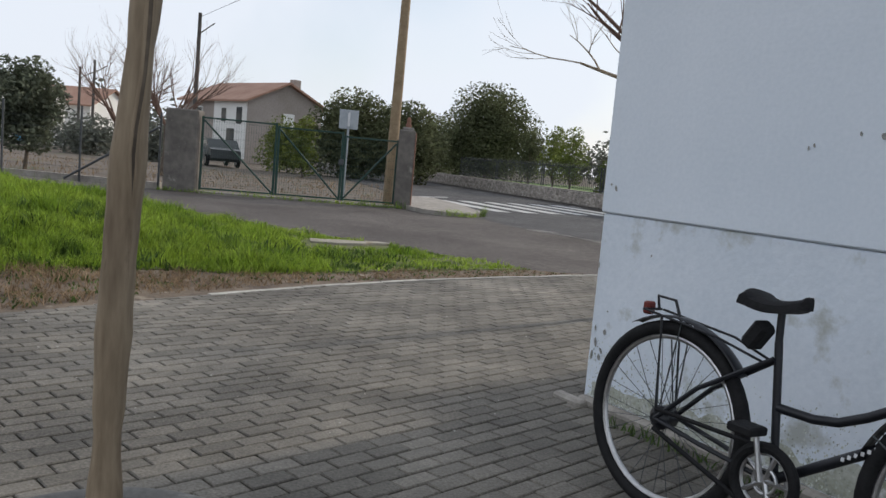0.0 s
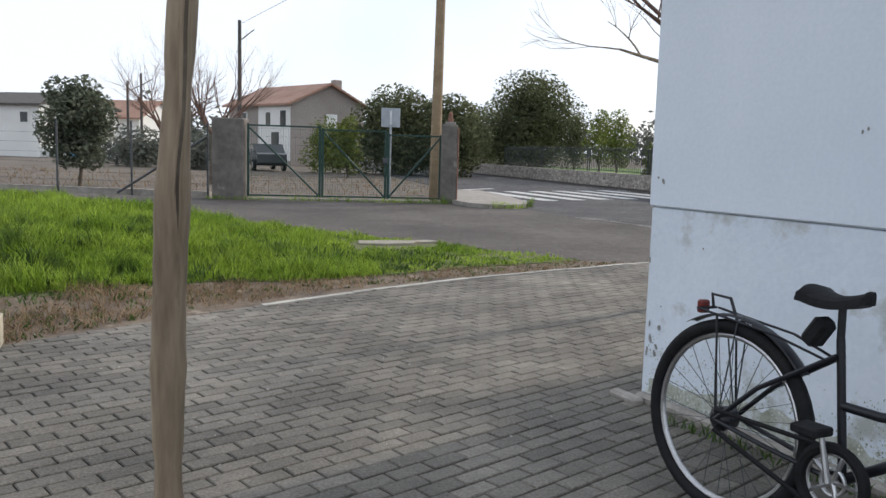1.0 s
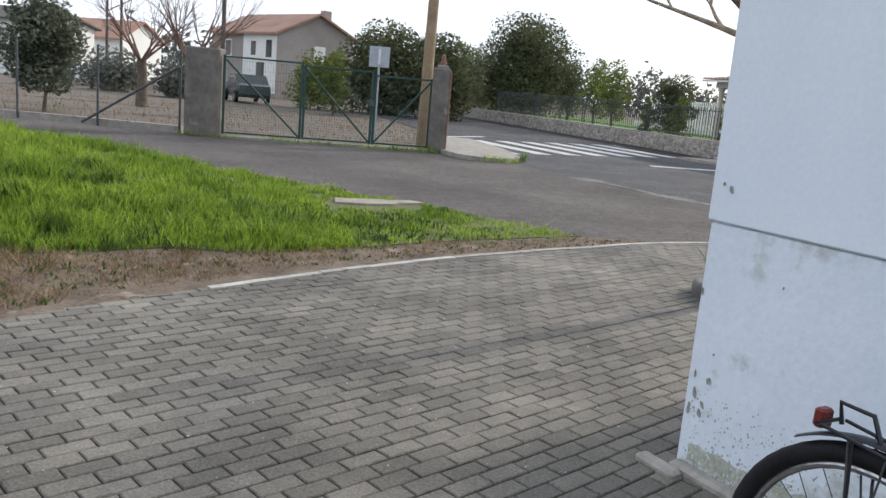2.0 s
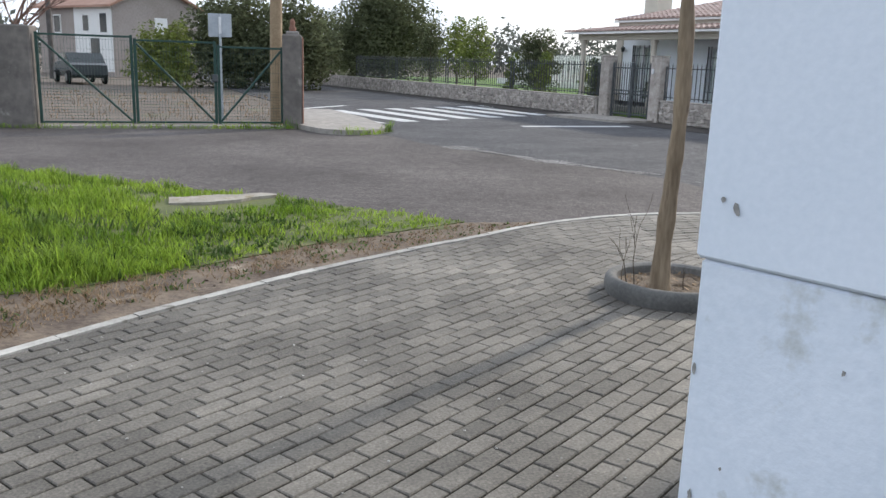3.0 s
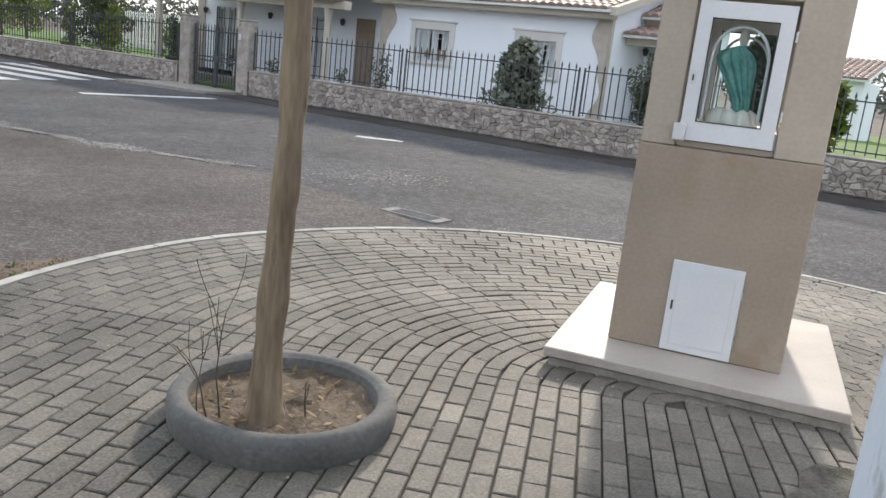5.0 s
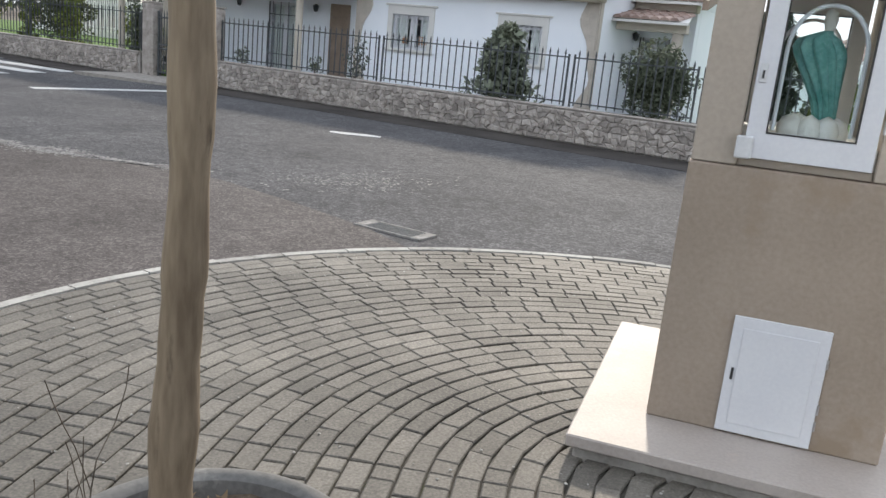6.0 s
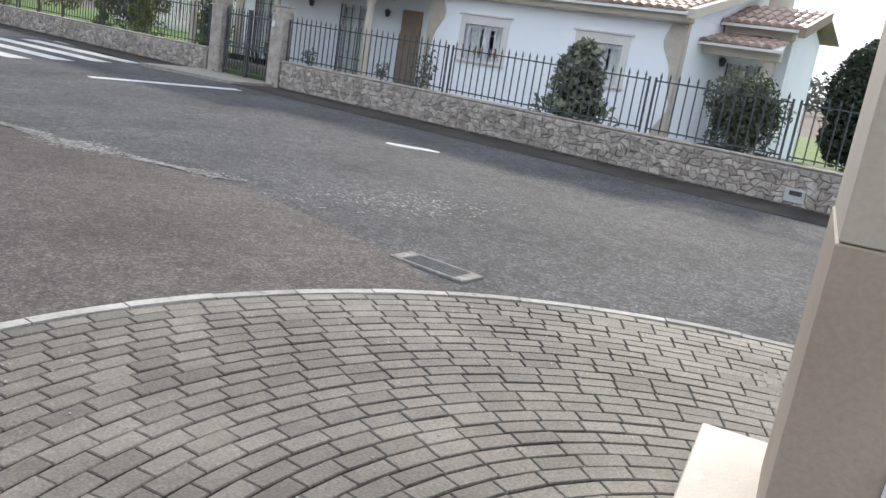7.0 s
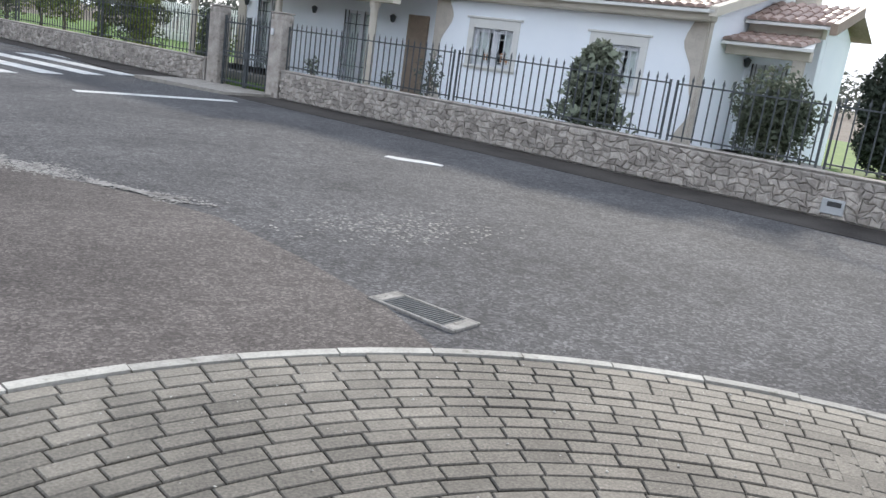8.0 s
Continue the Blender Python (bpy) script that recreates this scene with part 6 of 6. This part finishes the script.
def mound(x, y):
    """The height of the grassy bank, which swells towards the open side."""
    near = 9.0
    for (ax, ay), (bx, by) in zip(lush, lush[1:] + lush[:1]):
        k = ((x - ax) * (bx - ax) + (y - ay) * (by - ay)) / ((bx - ax) ** 2 + (by - ay) ** 2)
        k = min(1.0, max(0.0, k))
        near = min(near, math.hypot(x - ax - k * (bx - ax), y - ay - k * (by - ay)))
    a, b = min(1.0, max(0.0, (-0.5 - x) / 5.5)), min(1.0, near / 1.6)
    return 0.34 * a * a * (3 - 2 * a) * b * b * (3 - 2 * b) if inside((x, y), lush) else 0.0


def blades(name, poly, count, h0, h1, wide, mat, label, seed, skip=None, tufts=0, base=-0.02, flop=0.9, hilly=False):
    g = np.random.default_rng(seed)
    xs, ys = [p[0] for p in poly], [p[1] for p in poly]
    pts = []
    while len(pts) < count:
        px, py = g.uniform(min(xs), max(xs)), g.uniform(min(ys), max(ys))
        if not inside((px, py), poly) or (skip and skip(px, py)):
            continue
        if noise.noise(Vector((px * 0.9, py * 0.9, seed))) + 0.5 * noise.noise(Vector((px * 3.1, py * 3.1, seed))) < g.uniform(-0.7, 0.3):
            continue
        pts.append((px, py))
    v, f = [], []
    for px, py in pts:
        nz_ = 0.5 + 0.5 * noise.noise(Vector((px * 2.1, py * 2.1, 3.0 + seed)))
        big = 0.15 + 2.3 * nz_ ** 2.4 + 0.5 * (0.5 + 0.5 * noise.noise(Vector((px * 7, py * 7, 9.0))))
        z = base + (mound(px, py) if hilly else 0.0)
        for _ in range(1 + tufts):
            bx, by = px + g.normal(0, 0.02), py + g.normal(0, 0.02)
            h = min(g.uniform(h0, h1) * big * tall(bx, by), 0.36)
            a = g.uniform(0, 6.283)
            lean = g.uniform(0.1, flop) * h
            b = g.uniform(0, 6.283)
            dx, dy = math.cos(a) * wide, math.sin(a) * wide
            ex, ey = math.cos(b) * lean, math.sin(b) * lean
            k = len(v)
            v += [(bx - dx, by - dy, z), (bx + dx, by + dy, z), (bx + dx * 0.7 + ex * 0.4, by + dy * 0.7 + ey * 0.4, z + h * 0.62), (bx - dx * 0.7 + ex * 0.4, by - dy * 0.7 + ey * 0.4, z + h * 0.62), (bx + ex, by + ey, z + h)]
            f += [(k, k + 1, k + 2, k + 3), (k + 3, k + 2, k + 4)]
    form = Form()
    form.v, form.f = v, f
    return stuff(name, form, mat, label, "grass")


M_WEED = material("weed_leaves", (0.04, 0.075, 0.02), (0.10, 0.16, 0.04), 2, 0.7, 0.0, 8, island=0.4, thin=0.3, spec=0.2)
on_slab = lambda x, y: abs(x + 0.98) < 0.6 and -0.55 < y - 10.1 - 0.4 * (x + 0.98) < 0.26
turf = tagged(part("turf", Form().prism(lush[::-1], -0.03, -0.012), M_TURF), "dark soil under the grass", "turf", kind="structure")
hill = Form()
for i in range(48):
    for j in range(38):
        x, y = -12.5 + 0.3 * i, 4.4 + 0.3 * j
        if inside((x + 0.15, y + 0.15), lush):
            hill.add([(a_, b_, mound(a_, b_) - 0.018) for a_, b_ in ((x, y), (x + 0.3, y), (x + 0.3, y + 0.3), (x, y + 0.3))], [(0, 1, 2, 3)])
tagged(part("grass_bank", hill, M_TURF, None, "", True), "low bank of dark soil under the grass", "bank", kind="structure")
blades("grass", lush, 56000, 0.05, 0.15, 0.0055, M_GRASS, "lush bright green uncut grass on the verge", 1, on_slab, 1, hilly=True)
blades("grass_near", [(-5.5, 4.5), (-4.2, 5.0), (-3.1, 5.9), (-2.4, 6.4), (-1.6, 6.55), (-0.8, 7.2), (-1.5, 8.2), (-4, 8.4), (-7.5, 7)], 13000, 0.07, 0.2, 0.006, M_GRASS, "tall green grass at the edge of the verge", 2, on_slab, 1, hilly=True)
dirt_zone = [(2.3, 8.95), (1.5, 8.85), (0.1, 8.0), (-0.8, 7.2), (-1.6, 6.55), (-3.1, 5.9), (-5.5, 4.4), (-6, 2), (-3.3, 3.0), (-2.35, 4.7), (-1.3, 6.0), (0.2, 7.4)]
off_pave = lambda x, y: (lambda s, o: o < rim(s) + 0.02)((Vector((x, y)) - C).dot(T), (Vector((x, y)) - C).dot(N)) if (Vector((x, y)) - C).dot(T) < 0 else (Vector((x, y)) - C).length < R + 0.02
blades("broad_weeds", [(-5.5, 4.5), (-3.1, 5.9), (-1.6, 6.55), (0.1, 8.0), (0.9, 8.55), (-0.6, 9.4), (-3, 8.8), (-6.5, 7.5)], 1500, 0.05, 0.13, 0.012, M_WEED, "dark broad-leaved weeds among the grass", 8, on_slab, 2, hilly=True)
blades("dirt_weeds", dirt_zone, 900, 0.02, 0.06, 0.008, M_WEED, "small dark weeds on the bare earth", 9, off_pave, 2, -0.02, 1.8)
blades("dry_grass", dirt_zone, 3600, 0.03, 0.09, 0.0035, M_DRY, "dead brown grass and straw on bare earth", 3, off_pave, 2, -0.02, 2.4)
blades("weeds", [(-6.5, 18.35), (-0.5, 19.4), (-0.4, 19.8), (-6.5, 18.7)], 900, 0.05, 0.16, 0.006, M_GRASS, "weeds along the foot of the gate", 4)
blades("island_weeds", [(0.3, 18.5), (0.6, 18.25), (1.2, 18.45), (1.65, 19.2), (1.5, 19.4), (1.1, 18.7)], 300, 0.08, 0.2, 0.006, M_GRASS, "weeds on the edge of the island", 5)
blades("field_grass", [(-24, 19.6), (-0.9, 20.6), (-1, 34), (-24, 36)], 2600, 0.04, 0.16, 0.008, M_DRY, "thin dry grass in the field", 6, None, 1)
blades("moss", [(K.x + 0.1, K.y - 0.5), (K.x + 0.75, K.y - 1.35), (K.x + 0.68, K.y - 1.38), (K.x + 0.03, K.y - 0.5)], 70, 0.02, 0.06, 0.005, M_WEED, "weeds at the foot of the white wall", 7, None, 1, 0.0)

# pebbles and crumbs on the earth strip
g = random.Random(31)
peb = Form()
for i in range(900):
    x, y = g.uniform(-6, 2.2), g.uniform(2.5, 9)
    if inside((x, y), dirt_zone) and not off_pave(x, y):
        r = g.uniform(0.006, 0.022)
        peb.lathe([(0.001, -r * 0.4), (r, 0), (r * 0.6, r * 0.5), (0.001, r * 0.6)], 5, pose(x, y, -0.018, g.uniform(-20, 20), 0, g.uniform(0, 360)))
stuff("pebbles", peb, M_DIRT, "small stones and clods on the earth", "pebbles")

grit = Form()
g = random.Random(77)
for i in range(520):
    s_, o_ = g.uniform(-6.5, S_END * 0.8), g.uniform(0.3, R - 0.12) if i % 3 else R - 0.12 - abs(g.gauss(0, 0.5))
    p = spot(s_, o_)
    r = g.uniform(0.003, 0.008)
    grit.lathe([(0.001, 0.0), (r, 0.001), (r * 0.7, r * 0.5), (0.001, r * 0.6)], 5, pose(p.x, p.y, 0.0015, g.uniform(-15, 15), 0, g.uniform(0, 360)))
stuff("grit", grit, M_KERB, "pale grit scattered on the paving", "grit")

# ---- stones of the garden walls: uneven polygons standing proud of the mortar ----
def stones(wall, u0, u1, z0, z1, limit, seed):
    g = random.Random(seed)
    rows = 6
    dz = (z1 - z0) / rows
    du = 0.155
    cols = int((u1 - u0) / du)
    grid = {}
    for j in range(rows + 1):
        for i in range(2 * cols + 3):
            jz = 0 if j in (0, rows) else g.uniform(-0.45, 0.45) * dz
            grid[i, j] = (u0 + (i / 2) * du + g.uniform(-0.38, 0.38) * du, z0 + j * dz + jz + (g.uniform(-0.22, 0.22) * dz if 0 < j < rows else 0))
    rest = Form()
    made = 0
    for j in range(rows):
        for i in range(cols):
            k = 2 * i + (j % 2)
            poly = [grid[k, j], grid[k + 1, j], grid[k + 2, j], grid[k + 2, j + 1], grid[k + 1, j + 1], grid[k, j + 1]]
            cx, cz = sum(p[0] for p in poly) / 6, sum(p[1] for p in poly) / 6
            if cx > u1:
                continue
            inn = [(cx + (x - cx) * 0.965, cz + (z - cz) * 0.955) for x, z in poly]
            top = [(cx + (x - cx) * 0.70, cz + (z - cz) * 0.66) for x, z in poly]
            d = g.uniform(0.0, 0.018)
            verts = [(x, 0.019, z) for x, z in inn] + [(x, -0.004 - d, z) for x, z in inn] + [(x, -0.018 - d - g.uniform(0, 0.008), z) for x, z in top]
            faces = [(a, (a + 1) % 6, 6 + (a + 1) % 6, 6 + a) for a in range(6)] + [(6 + a, 6 + (a + 1) % 6, 12 + (a + 1) % 6, 12 + a) for a in range(6)] + [tuple(range(12, 18))]
            if limit[0] <= cx <= limit[1] and made < 300:
                part("stone", Form().add(verts, faces), M_MASONRY, wall)
                made += 1
            else:
                rest.add(verts, faces)
    tagged(part("stones", rest, M_MASONRY_J, wall), kind="stuff")


stones(wall_r, 2.55, 26.8, -0.02, 0.56, (2.5, 16.0), 61)
stones(wall_l, -45.0, -0.45, -0.02, 0.53, (-10.0, -0.4), 62)

# ---- pavers: rows 10 cm wide of blocks 20 cm long ----
def paver(s0, s1, o0, o1, g, straight):
    """Vertices and faces of one block between the runs s0, s1 and the distances o0, o1 (o1 outer)."""
    gap = 0.0042
    s0, s1, o0, o1 = s0 + gap, s1 - gap, o0 + gap, o1 - gap
    lift = g.uniform(-0.0025, 0.0025)
    tilt = g.uniform(-0.0015, 0.0015)
    c = 0.005

    def at(s, o):
        return C + T * s + N * o if straight else spot(s, o)

    k = 1.0 if straight else R / max(0.4, (o0 + o1) / 2)
    outer = [at(s0, o0), at(s1, o0), at(s1, o1), at(s0, o1)]
    inner = [at(s0 + c * k, o0 + c), at(s1 - c * k, o0 + c), at(s1 - c * k, o1 - c), at(s0 + c * k, o1 - c)]
    z = 0.0 + lift
    verts = [(p.x, p.y, -0.03) for p in outer] + [(p.x, p.y, z - 0.005) for p in outer] + [(p.x, p.y, z + (tilt if i in (0, 1) else -tilt)) for i, p in enumerate(inner)]
    faces = [(a, (a + 1) % 4, 4 + (a + 1) % 4, 4 + a) for a in range(4)] + [(4 + a, 4 + (a + 1) % 4, 8 + (a + 1) % 4, 8 + a) for a in range(4)] + [(8, 9, 10, 11)]
    return verts, faces, (outer[0] + outer[2]) / 2


g = random.Random(5)
rest = Form()
count = 0


def lay(data):
    global count
    verts, faces, mid_ = data
    w = mid_ - K
    if w.dot(Vector((WB.x, WB.y))) > 0.05 and w.dot(Vector((WA.x, WA.y))) > 0.05 and w.dot(WB) < B_LEN:
        return
    if 1.7 <= mid_.x <= 4.1 and 4.7 <= mid_.y <= 7.1 and count < 300:
        part("paver", Form().add(verts, faces), M_PAVER, pavement)
        count += 1
    else:
        rest.add(verts, faces)


row = 0
o = R - 0.173 - 9.8
while o < R + 0.3:
    s = -10.4 + (0.1 if row % 2 else 0.0) + g.uniform(-0.012, 0.012)
    end = 0.0 if o > 0.0 else 3.2
    while s < end - 0.02:
        s1 = min(s + 0.2, end)
        lim = rim((s + s1) / 2) - (0.073 if s > -4.6 else 0.0)
        if o < lim - 0.02:
            lay(paver(s, s1, o, min(o + 0.1, lim), g, True))
        s += 0.2
    o += 0.1
    row += 1
o = R - 0.073 - 0.1
row = 0
while o > 0.06:
    mid_r = o + 0.05
    total = (A_START - A_END) * mid_r
    n_ = max(3, int(total / 0.2))
    step = S_END / n_
    s = (step / 2 if row % 2 else 0.0)
    if row % 2:
        lay(paver(0.0, step / 2, o, o + 0.1, g, False))
    while s < S_END - 0.01:
        lay(paver(s, min(s + step, S_END), o, o + 0.1, g, False))
        s += step
    o -= 0.1
    row += 1
tagged(part("pavers", rest, M_PAVER_J, pavement), kind="stuff")
